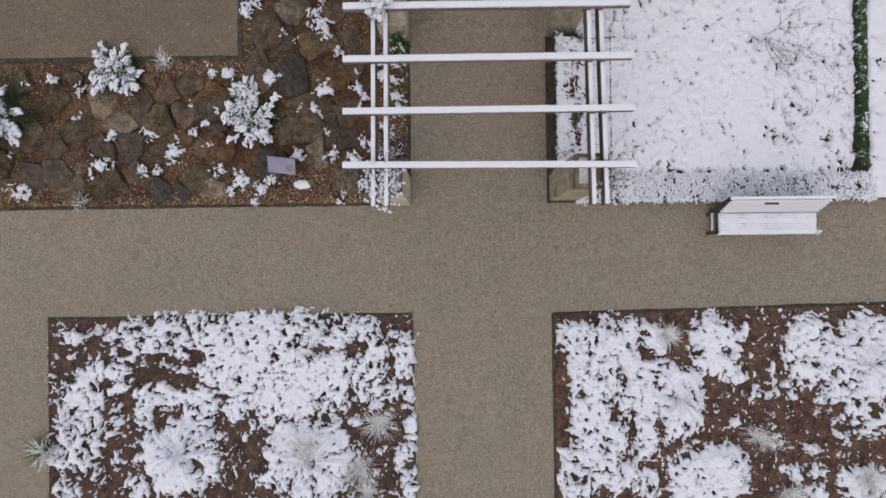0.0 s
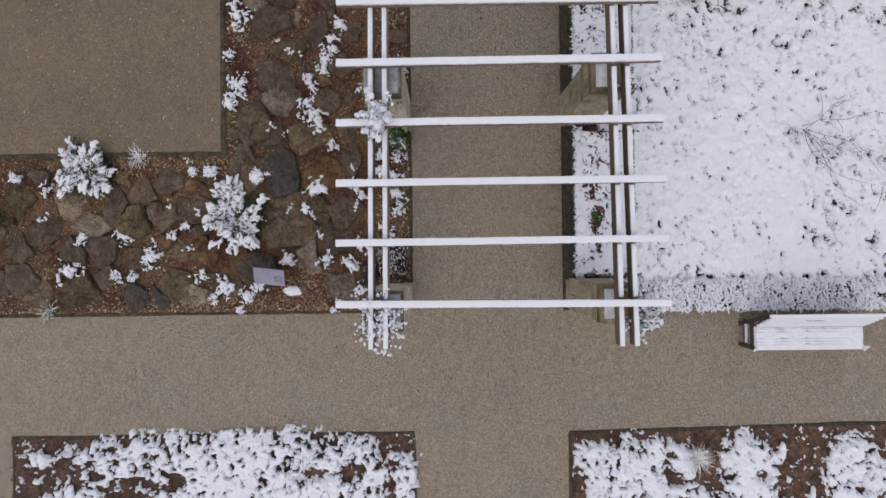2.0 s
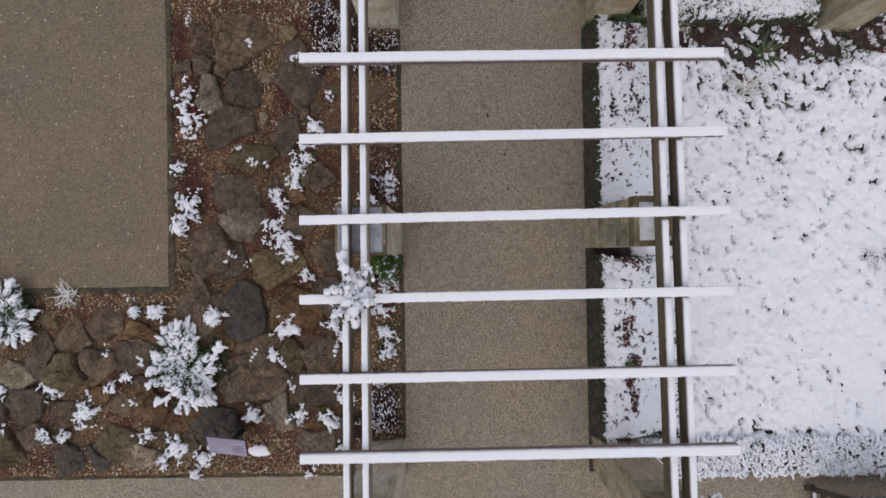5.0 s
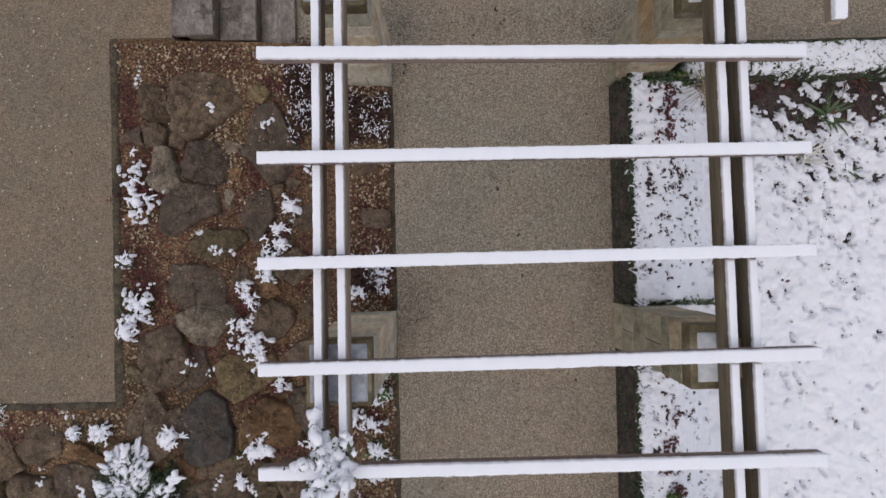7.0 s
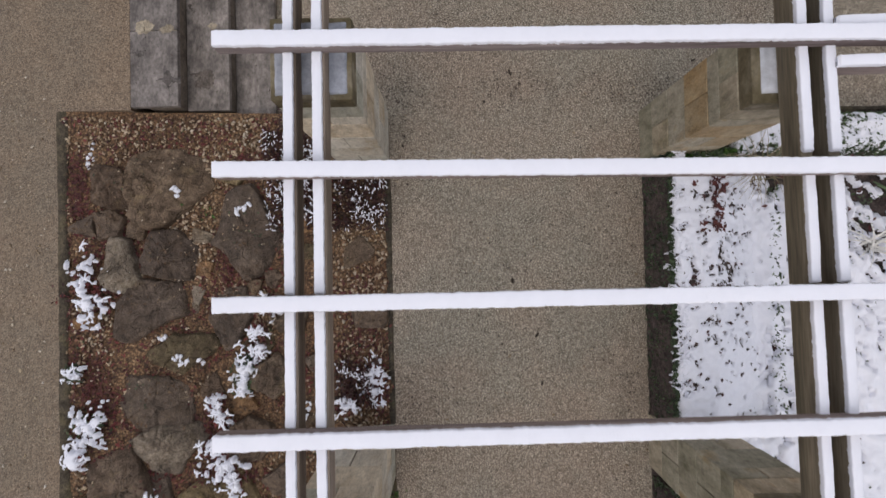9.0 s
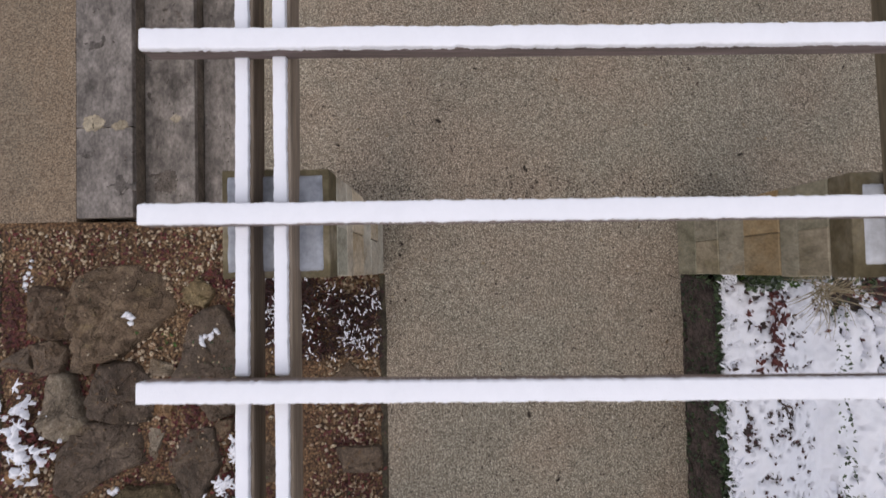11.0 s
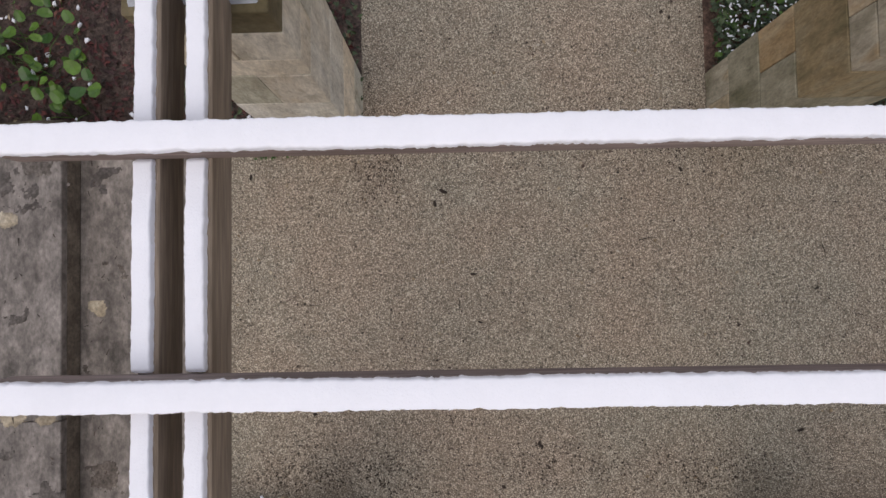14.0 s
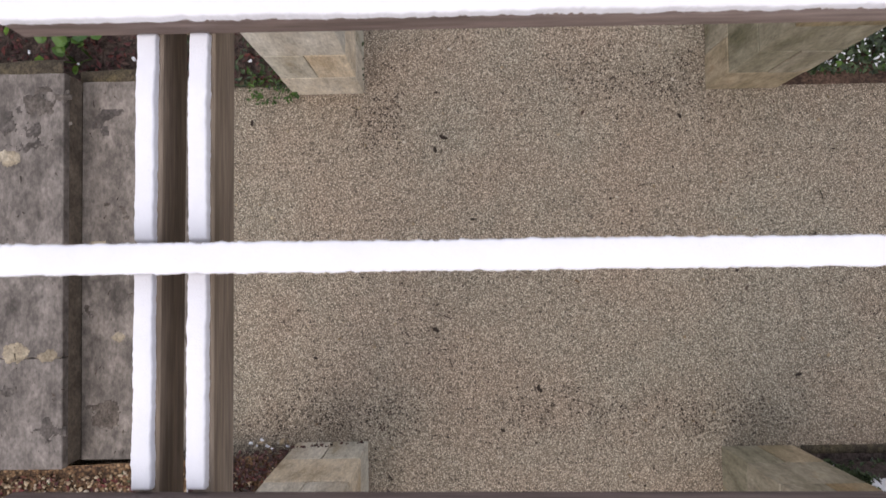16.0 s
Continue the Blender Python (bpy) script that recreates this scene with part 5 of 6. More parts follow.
# ---- hedges ----
def hedge(x0, x1, y0, y1, top, label, seed, leaves=2600, slope=0.06, cover=1.25, fall=0.0):
    """A clipped hedge; with fall, its far side runs out gently into the bed behind."""
    h = empty_thing("low_hedge", (x0 + x1) / 2, (y0 + y1) / 2, 0)
    tagged(h, label, "hedge", "low hedges")
    back = Matrix.Translation((-(x0 + x1) / 2, -(y0 + y1) / 2, 0))
    def inward(x, y, k=1.0):
        far = x1 - x - slope * (k - 1) if not fall else 9.0
        return np.minimum(np.minimum(x - x0, far), np.minimum(y - y0, y1 - y))
    def height(x, y):
        rim = inward(x, y) + 0.02 * fbm(x, y, 9, 3, seed)
        ease = np.clip((x - (x1 - fall)) / max(fall, 0.01), 0, 1) if fall else 0
        drop = (top - 0.07) * ease * ease * (3 - 2 * ease)
        return (top - drop) * np.clip(rim / slope, 0, 1) ** 0.6 + (0.02 * fbm(x, y, 8, 4, seed + 1) + 0.016 * fbm(x, y, 24, 3, seed + 7)) * (rim > slope)
    # the body takes the near-black humus colour: painted shade behind the leaves
    body = sheet("foliage", x0, x1, y0, y1, 0.03, height, MAT_SOIL_AND_SHADE)
    part_mesh("foliage", body, h, "foliage body with its shade painted dark", back)
    n = leaves
    sides = []
    for _ in range(n):
        k = rng.rand()
        f, z = rng.rand(), top * rng.rand() ** 0.8
        inset = slope * (z / top) ** 1.6
        if k < 0.5:
            sides.append((x0 + inset, y0 + f * (y1 - y0), z))
        elif k < 0.8:
            sides.append((x0 + f * (x1 - x0), y0 + inset, z))
        elif k < 0.9:
            sides.append((x1 - inset, y0 + f * (y1 - y0), z))
        else:
            sides.append((x0 + f * (x1 - x0), y1 - inset, z))
    if fall:
        # the upper rim bristles with leaves and snow-laden shoots
        e = np.stack([x0 + 0.06 + 0.09 * rng.rand(2200), y0 + (y1 - y0) * rng.rand(2200), top - 0.05 + 0.06 * rng.rand(2200)], -1)
        sides += e.tolist()
        e = np.stack([x0 + 0.1 + 0.11 * rng.rand(1100) ** 0.7, y0 + 0.03 + (y1 - y0 - 0.06) * rng.rand(1100), top + 0.0 + 0.025 * rng.rand(1100)], -1)
        d = np.stack([-0.018 + 0.022 * rng.randn(1100), 0.028 * rng.randn(1100), 0.005 * rng.randn(1100)], -1)
        part_mesh("snowy_foliage", fingers("snowy_foliage", e, e + d, 0.0075, MAT_SNOW, 0.1, 0.7), h, "snow-laden shoots", back)
    part_mesh("leaves", flakes("leaves", sides, 0.018 if fall else 0.023, MAT_LEAF, 1.2), h, "small evergreen leaves", back)
    def amount(x, y):
        rim = inward(x, y) - slope * 0.5
        rim = np.minimum(rim, x - x0 - 0.1) if fall else rim
        torn = rim + (0.07 if fall else 0.03) * fbm(x, y, 11, 4, seed + 5, 0.65)
        gap = 0.2 * np.exp(-((x - x0 - 0.42) / 0.09) ** 2) if fall else 0.0
        cover_now = np.minimum(0.95 + rim * 4, cover)
        if not fall:
            return np.where(torn < 0.0, -9.0, ragged(x, y, cover_now, seed + 2, 4.0, 34.0, 17.0))
        return np.where(torn < 0.0, -9.0, clotted(x, y, 1.0 + 0.25 * np.clip((x - x0 - 0.55) / 0.3, 0, 1), seed + 2, 19.0) + 0.25 - 0.6 * gap)
    part_mesh("snow_layer", snow_cover("snow_layer", x0, x1, y0, y1, 0.016, height, amount, 0.022, None, 0.03, 14), h, "crust of fresh snow on top", back)
    pts = scatter(x0 + 0.05, x1 - 0.05, y0, y1, int(n * 0.8), lambda x, y: np.clip(1 - np.abs(amount(x, y)) / 0.5, 0, 1), height)
    if not fall:
        pts = np.concatenate([pts, scatter(x0 + 0.03, x1 - 0.03, y0, y1, n // 2, None, height)])
    pts[:, 2] += 0.03 * rng.rand(len(pts)) if not fall else 0.03
    part_mesh("top_leaves", flakes("top_leaves", pts, 0.018, MAT_DARKRED if fall else MAT_HEDGE, 1.0), h, "dark leaves through the snow", back)
    return h


hedge(1.25, 2.35, 2.45, 4.8, 0.5, "low dark hedge under a crust of snow", 201, 2600, 0.1, 1.62, 0.75)
hedge(1.235, 2.35, 5.33, 7.77, 0.5, "low dark hedge under a crust of snow", 211, 2600, 0.1, 1.62, 0.75)
hedge(1.9, 4.2, 7.72, 8.14, 0.36, "low clipped hedge capped with snow along the path", 221, 3000, 0.07, 1.6)
hedge(4.8, 7.4, 7.72, 8.14, 0.36, "low clipped hedge capped with snow along the path", 231, 1500, 0.07, 1.6)
hedge(6.55, 6.77, 2.48, 7.7, 0.26, "narrow green clipped hedge flecked with snow", 241, 12000, 0.05, 0.55)
east = lambda x, y: soil_c(x, y) + 0.12 + 0.05 * fbm(x, y, 2.0, 4, 95)
tagged(new("bed_snow", snow_cover("bed_snow", 6.78, 9.2, 1.98, 7.8, 0.03, east, lambda x, y: 0.35 + 0.8 * fbm(x, y, 9, 3, 96) + bounds(x, y, 6.8, 9.15, 2.02, 7.75, 97), 0.03)), "smooth sheet of snow beyond the hedge", "snow", kind="stuff")

# spiky low shrubs behind the bench
lavender = empty_thing("lavender_row", 4.2, 2.2, 0)
tagged(lavender, "row of low spiky shrubs white with snow", "shrub")
back = Matrix.Translation((-4.2, -2.2, 0))
# humus-coloured sheet paints the shade seen in gaps between the snowy shoots
part_mesh("foliage", sheet("foliage", 1.72, 6.9, 1.97, 2.44, 0.035, lambda x, y: 0.02 + 0.15 * np.clip(np.minimum(y - 1.97, 2.44 - y) / 0.1, 0, 1) + 0.05 * fbm(x, y, 9, 3, 301), MAT_SOIL_AND_SHADE), lavender, "foliage underlayer, painted dark as shade between shoots", back)
tufted = lambda x, y: np.clip(0.8 + 1.0 * fbm(x, y, 7, 3, 305), 0, 1)
p = scatter(1.74, 6.88, 1.95, 2.42, 6600, tufted, 0)
p[:, 2] = 0.15 + 0.07 * rng.rand(len(p))
d = np.stack([rng.randn(len(p)) * 0.042, rng.randn(len(p)) * 0.055, 0.015 + 0.03 * rng.rand(len(p))], -1)
part_mesh("snowy_foliage", fingers("snowy_foliage", p - 0.5 * d, p + 0.6 * d, 0.0125, MAT_SNOW, 0.15, 0.8), lavender, "snow-laden shoots", back)
p = scatter(1.74, 6.88, 1.97, 2.42, 2600, None, 0)
p[:, 2] = 0.13 + 0.08 * rng.rand(len(p))
part_mesh("bare_foliage", flakes("bare_foliage", p, 0.026, MAT_LEAF, 1.0, 0.25), lavender, "grey-green leaves", back)


# ---- NE ground cover and NW leafy bed ----
def ivy(x0, x1, y0, y1, n, seed):
    pts = scatter(x0, x1, y0, y1, n, None, 0)
    pts[:, 2] = 0.08 + 0.12 * rng.rand(len(pts))
    return pts


tagged(new("ivy_carpet", flakes("ivy_carpet", ivy(1.22, 4.2, 10.72, 12.6, 15000, 1), 0.021, MAT_LEAF, 0.8, 0.7)), "glossy dark green ground cover leaves", "plants", kind="stuff")
tagged(new("ivy_carpet", flakes("ivy_carpet", ivy(1.22, 4.2, 10.72, 12.6, 2600, 2), 0.022, MAT_LIME, 0.8, 0.7)), "bright green ground cover leaves", "plants", kind="stuff")
pts = ivy(1.25, 4.2, 10.74, 12.6, 3600, 3)
pts[:, 2] += 0.04
turn = rng.randn(len(pts), 3) * (0.016, 0.016, 0.004)
tagged(new("clotted_snow", fingers("clotted_snow", pts, pts + turn, 0.0065, MAT_SNOW)), "clots of snow on ground cover leaves", "snow", kind="stuff")
foliage("fallen_leaves", "wine red fallen leaves on dark soil", -4.0, -1.2, 10.76, 13.0, 5500, 0.022, soil_d, MAT_DARKRED, lambda x, y: 0.8 + 0 * x, "leaves", 0.5)
foliage("fallen_leaves", "dark red fallen leaves on the soil", -4.0, -1.2, 10.76, 13.0, 2600, 0.024, lambda x, y: soil_d(x, y) + 0.01, MAT_WINE, lambda x, y: np.clip(0.3 + 1.6 * fbm(x, y, 2.5, 3, 437), 0, 1), "leaves", 0.5)
pts = scatter(-4.0, -1.4, 10.8, 12.6, 90, None, 0)
pts[:, 2] = 0.07 + 0.08 * rng.rand(len(pts))
tagged(new("clotted_snow", lumps("clotted_snow", pts, 0.014, MAT_SNOW)), "small clots of snow on leaves and soil", "snow", kind="stuff")
foliage("dead_stalks", "pale dead stalks and leaf scraps on dark soil", -4.0, -1.2, 10.76, 13.0, 500, 0.02, lambda x, y: soil_d(x, y) + 0.03, MAT_STRAW, lambda x, y: np.clip(0.1 + 1.6 * fbm(x, y, 3.5, 3, 433), 0, 1), "leaves", 0.8)
foliage("ground_cover", "small dark green leaves", -2.6, -1.15, 10.7, 12.4, 2600, 0.022, lambda x, y: soil_d(x, y) + 0.05, MAT_LEAF, lambda x, y: 0.6 + 0 * x)
for i in range(14):
    x, y = -3.6 + (0.72 if i < 11 else 1.25) * rng.rand(), 10.92 + (0.6 if i < 11 else 1.0) * rng.rand()
    ob = empty_thing("leafy_perennial", x, y, 0.03)
    tagged(ob, "bright green rounded leaves on thin stalks", "plant", "green perennials")
    tips = [(rng.randn() * 0.1, rng.randn() * 0.1, 0.1 + 0.12 * rng.rand()) for _ in range(4)]
    part_mesh("stalks", stems("stalks", [[(0, 0, 0), (p[0] * 0.4, p[1] * 0.4, p[2] * 0.7), p] for p in tips], 0.004, MAT_LIME), ob)
    verts, faces = [], []
    for px, py, pz in tips:
        b, r, tl = len(verts), 0.022 + 0.036 * rng.rand(), rng.rand() * 6.3
        verts.append((px, py, pz - 0.012))
        for s in range(9):
            w = 2 * math.pi * s / 9
            q = r * (1.4 if s == 0 else 1.15 if s in (1, 8) else 0.72 if s in (4, 5) else 0.95)
            verts.append((px + q * math.cos(w + tl), py + 0.85 * q * math.sin(w + tl), pz + 0.004 + 0.02 * math.cos(w + 0.4)))
        faces += [(b, b + 1 + s, b + 1 + (s + 1) % 9) for s in range(9)]
    part_mesh("leaves", mesh_of("leaves", verts, faces, MAT_BROAD), ob)


# ---- planting in the rock garden ----
def rock_z(x, y, up=0.0):
    return soil_at(rock_height, x, y) + up


def conifer(x, y, r, seed, rx=1.0, ry=1.0):
    """A dwarf conifer: branches spread low, needles green below, snow clotted on top."""
    c = empty_thing("dwarf_conifer", x, y, rock_z(x, y))
    tagged(c, "low spreading dwarf conifer loaded with snow", "shrub", "dwarf conifers")
    rng.seed(seed)
    twigs, green, roots, tips, wide = [], [], [], [], []
    for i in range(36):
        a = 2 * math.pi * (i + rng.rand() * 0.8) / 36
        length = r * (0.45 + 0.65 * rng.rand())
        line = wander((0, 0, 0.05), (math.cos(a) * rx, math.sin(a) * ry, 0.32), length, 7, 0.2)
        twigs.append(line)
        bare = rng.rand() < (0.6 if math.cos(a - 0.5) > 0.7 else 0.15)
        for j, q in enumerate(line[1:]):
            for _ in range(22):
                green.append((q.x + rng.randn() * 0.05, q.y + rng.randn() * 0.05, q.z + rng.randn() * 0.03))
            for _ in range(5):
                if not bare and rng.rand() < (0.8 if j > 1 else 0.6):
                    b = a + 0.5 * rng.randn()
                    e = 0.05 + 0.09 * rng.rand()
                    p = Vector((q.x + rng.randn() * 0.02, q.y + rng.randn() * 0.02, q.z + 0.035 + 0.02 * rng.rand()))
                    roots.append(p)
                    tips.append(p + Vector((math.cos(b) * e, math.sin(b) * e, -0.01)))
                    wide.append(0.019 + 0.015 * rng.rand())
    part_mesh("branches", stems("branches", twigs, 0.012, MAT_TWIG), c)
    part_mesh("needles", flakes("needles", green, 0.034, MAT_LEAF, 1.3, 0.25), c, "dark green needle sprays")
    part_mesh("clotted_snow", fingers("clotted_snow", roots, tips, wide, MAT_SNOW, 0.1, 0.75), c, "thick fingers of snow")
    return c


conifer(-6.08, 4.2, 0.42, 1, 1.15, 0.85)
conifer(-3.8, 3.5, 0.52, 2, 0.95, 1.1)
conifer(-8.1, 3.5, 0.7, 3, 0.8, 1.2)


def snowy_plant(x, y, r, green=0.5, long=1.0, turn=0.0, torn=0.95):
    """A small cushion plant half hidden by snow."""
    r *= 0.68
    p = empty_thing("alpine_plant", x, y, rock_z(x, y))
    tagged(p, "small alpine plant half covered with snow", "plant", "alpine plants")
    def amount(u, v):
        a, b = (u * math.cos(turn) + v * math.sin(turn)) / long, v * math.cos(turn) - u * math.sin(turn)
        return 0.42 - np.hypot(a, b) / r * 0.62 + 0.9 * fbm(u + x, v + y, 9, 3, 601) + 1.6 * np.minimum(np.abs(fbm(u * 1.2 + x, v + y, 15, 3, 604)), 0.35) + torn * fbm(u + x, v + y, 26, 3, 602, 0.6) - 0.43 - 0.1 * torn - 9.0 * ((u + x < EDGE_X + 0.05) & (y > EDGE_Y0 - 0.05))
    e = 1.4 * r * max(1.0, long)
    part_mesh("snow_patch", snow_cover("snow_patch", -e, e, -e, e, 0.011, lambda u, v: 0.12 + 0.015 * fbm(u + x, v + y, 9, 3, 603) - 0.06 * (np.hypot(u, v) / e) ** 2, amount, 0.012, None, 0.02, 20), p, "ragged patch of snow")
    roots, tips = [], []
    for _ in range(4 + int(r / 0.028)):
        hx, hy = rng.randn(2) * r * 0.62
        hx *= long
        for _ in range(rng.randint(3, 9)):
            b, e = rng.rand() * 6.283, (0.02 + 0.055 * rng.rand()) * (0.7 + 2 * r)
            roots.append((hx, hy, 0.115))
            tips.append((hx + e * math.cos(b), hy + e * math.sin(b), 0.11))
    swing = Matrix.Rotation(turn, 3, "Z")
    roots, tips = [swing @ Vector(q) for q in roots], [swing @ Vector(q) for q in tips]
    tips = [a if b.x + x < EDGE_X + 0.05 and y > EDGE_Y0 - 0.05 else b for a, b in zip(roots, tips)]
    part_mesh("flecked_snow", fingers("flecked_snow", roots, tips, 0.0085, MAT_SNOW, 0.1, 0.7), p, "leaf tips white with snow")
    m = int(90 + 500 * r)
    q = np.stack([rng.randn(m) * r * 0.5 * long, rng.randn(m) * r * 0.5, 0.03 + 0.08 * rng.rand(m)], -1)
    part_mesh("leaves", flakes("leaves", q, 0.02, MAT_LEAF if rng.rand() < green else MAT_RED, 1.0), p)["kind"] = "stuff"
    return p


for x, y, r in ((-6.73, 3.92, 0.12), (-6.25, 3.17, 0.13), (-5.6, 3.18, 0.14), (-5.25, 2.87, 0.22), (-4.42, 2.59, 0.1), (-5.8, 2.57, 0.13), (-5.55, 2.58, 0.1), (-3.77, 2.27, 0.15), (-3.58, 2.43, 0.15),
                (-4.26, 2.25, 0.1), (-3.9, 2.02, 0.1), (-3.09, 2.85, 0.16), (-2.51, 2.81, 0.15), (-2.12, 2.74, 0.16), (-2.39, 2.07, 0.12), (-7.97, 2.25, 0.2), (-2.36, 4.58, 0.1), (-2.79, 3.58, 0.12),
                (-2.63, 3.9, 0.16), (-2.05, 3.96, 0.1), (-1.92, 3.77, 0.12), (-4.83, 3.22, 0.1), (-4.63, 3.35, 0.1), (-4.46, 4.18, 0.1), (-4.24, 4.18, 0.12), (-2.48, 5.78, 0.12)):
    snowy_plant(x, y, r)
for x, y, r in ((-2.25, 6.5, 0.13), (-3.89, 5.2, 0.12), (-3.89, 5.95, 0.1), (-3.5, 4.1, 0.15), (-4.2, 4.15, 0.15), (-2.74, 5.62, 0.12), (-2.67, 5.48, 0.1), (-2.75, 5.2, 0.12),
                (-2.64, 5.1, 0.11), (-2.55, 4.9, 0.12), (-2.37, 6.08, 0.15), (-2.46, 5.95, 0.14), (-2.6, 4.1, 0.15), (-2.5, 3.9, 0.1), (-2.34, 6.24, 0.12), (-7.2, 4.1, 0.1), (-1.95, 2.35, 0.16), (-1.9, 3.0, 0.12)):
    snowy_plant(x, y, r)
snowy_plant(-3.78, 6.65, 0.22, 0.2, 1.6, 1.75, 1.1)
snowy_plant(-3.78, 5.5, 0.17, 0.9, 1.5, 1.4)
snowy_plant(-6.55, 2.68, 0.2, 0.4, 1.6, 0.5)
snowy_plant(-2.65, 5.0, 0.18, 0.3, 1.8, 2.2)
snowy_plant(-4.1, 2.42, 0.14, 0.3, 1.8, 2.2)
# flecks of snow and small weeds among the rocks
flecks, weeds, reds = [], [], []
heart = scatter(-8.8, -1.7, 2.05, 8.1, 110, lambda x, y: in_rock(x, y) > 0, rock_height)
for i, q in enumerate(heart):
    if q[0] < EDGE_X + 0.12 and q[1] > EDGE_Y0 - 0.12:
        continue
    along = rng.rand() * math.pi
    if i % 5 < 3:
        for _ in range(rng.randint(4, 14)):
            s, o = rng.randn() * 0.055, rng.randn() * 0.02
            flecks.append((q[0] + s * math.cos(along) - o * math.sin(along), q[1] + s * math.sin(along) + o * math.cos(along), q[2]))
    if i % 5 > 2:
        for _ in range(26):
            (weeds if i % 2 else reds).append((q[0] + rng.randn() * 0.05, q[1] + rng.randn() * 0.05, q[2]))
tagged(new("snow_flecks", lumps("snow_flecks", settle(np.array(flecks), 0.008), 0.017, MAT_SNOW, 0.55)), "small flecks of snow left among the rocks", "snow", kind="stuff")
for pts, material, words in ((weeds, MAT_LIME, "small green weeds between the rocks"), (reds, MAT_WINE, "small wine-red seedlings between the rocks")):
    tagged(new("weeds", flakes("weeds", settle(np.array(pts), 0.012), 0.018, material, 1.0)), words, "plants", kind="stuff")
# plants between the pillars along the path
for y in (3.3, 3.6, 3.95, 4.25, 4.45, 5.55, 5.9):
    for x in (-1.36, -1.6):
        if rng.rand() < 0.75:
            snowy_plant(x + rng.randn() * 0.04, y + rng.randn() * 0.06, 0.15, 0.3, 1.0, 0.0, 1.0)


def heather(x, y, w, l, n):
    """A low dark heath whose shoots each carry a fleck of snow."""
    h = empty_thing("heather_clump", x, y, rock_z(x, y))
    tagged(h, "dark wine heather flecked all over with snow", "shrub", "heather clumps")
    def places(k, lo, hi):
        u, v = (rng.rand(k) - 0.5) * w, (rng.rand(k) - 0.5) * l
        ok = 0.5 * fbm(u + x, v + y, 5, 3, 611) + 1.25 - np.maximum(np.abs(u) / (w / 2), np.abs(v) / (l / 2)) > 0.2 + 0.5 * rng.rand(k)
        return np.stack([u, v, lo + (hi - lo) * rng.rand(k)], -1)[ok]
    part_mesh("heather", flakes("heather", places(int(6500 * w * l), 0.02, 0.14), 0.024, MAT_DARKRED, 1.2, 0.3), h)
    fl = places(int(1.35 * n), 0.12, 0.18)
    fl = fl[1.6 * fbm(fl[:, 0] + x, fl[:, 1] + y, 7, 4, 613) + 0.28 * rng.randn(len(fl)) > -0.08]
    ends = fl + np.stack([0.016 * rng.randn(len(fl)), 0.022 * rng.randn(len(fl)), 0.01 * rng.randn(len(fl))], -1)
    part_mesh("flecked_snow", fingers("flecked_snow", fl, ends, 0.0045, MAT_SNOW, 0.1, 0.7), h)


for x, y, w, l, n in ((-1.42, 7.45, 0.52, 0.62, 480), (-1.98, 7.62, 0.62, 0.92, 820), (-1.45, 2.85, 0.5, 0.6, 420), (-1.75, 2.6, 0.4, 0.4, 160), (-1.42, 4.55, 0.42, 0.3, 150), (-1.5, 5.75, 0.4, 0.5, 150)):
    heather(x, y, w, l, n)
for x, y, r in ((-5.29, 4.42, 0.22), (-6.94, 2.05, 0.22)):
    tuft(x, y, rock_z(x, y), r, 40, MAT_FROST, "small frosted grass tuft", 0.5, width=0.006)
tuft(-6.9, 2.02, 0.04, 0.2, 26, MAT_LIME, "small green grass tuft", 0.5, width=0.006)

sand = lambda x, y: rock_height(x, y) + 0.012


def gravel_zone(x, y):
    """Loose gravel lies along the rims of the bed and in pockets between the rocks."""
    rim = np.maximum(np.clip((2.42 - y) / 0.3, 0, 1), np.clip((y - 7.72) / 0.2, 0, 1))
    rim = np.maximum(rim, np.clip(1 - np.abs(y - 4.28) / 0.22, 0, 1) * (x > -5.6) * (x < -3.9))
    rim = np.maximum(rim, np.clip((x + 1.75) / 0.2, 0, 1))
    pockets = spots(x, y, [(-2.9, 7.25, 0.18, 0.5, 1), (-2.62, 7.75, 0.4, 0.2, 1), (-2.45, 6.45, 0.3, 0.25, 0.8), (-3.75, 6.3, 0.14, 0.4, 0.8), (-3.8, 4.75, 0.15, 0.3, 0.8), (-3.1, 2.3, 0.6, 0.3, 1), (-4.9, 2.95, 0.4, 0.15, 0.7), (-6.8, 2.75, 0.5, 0.2, 0.6)])
    loose = np.clip(1.3 * fbm(x, y, 1.9, 3, 451) - 0.15, 0, 0.3)
    return np.where(in_rock(x, y) > 0, np.clip(np.maximum(np.maximum(rim, pockets), loose) * (0.75 + fbm(x, y, 5, 3, 452)), 0, 1), 0)


tagged(new("pea_gravel", lumps("pea_gravel", scatter(-8.8, -1.2, 2.0, 8.2, 66000, gravel_zone, sand), 0.0105, MAT_PEA, 0.7, None, 1)), "loose tan pea gravel and stone chips", "gravel", kind="stuff")
red_patches = lambda x, y: np.where(in_rock(x, y) > 0, np.clip(0.06 + 2.6 * fbm(x, y, 1.7, 4, 401), 0, 1), 0)
leaves_at = scatter(-8.8, -1.2, 2.02, 8.2, 46000, red_patches, lambda x, y: rock_height(x, y) + 0.015)
tagged(new("fallen_leaves", flakes("fallen_leaves", leaves_at, 0.019, MAT_RED, 0.6)), "wine red fallen leaves among the rocks", "leaves", kind="stuff")
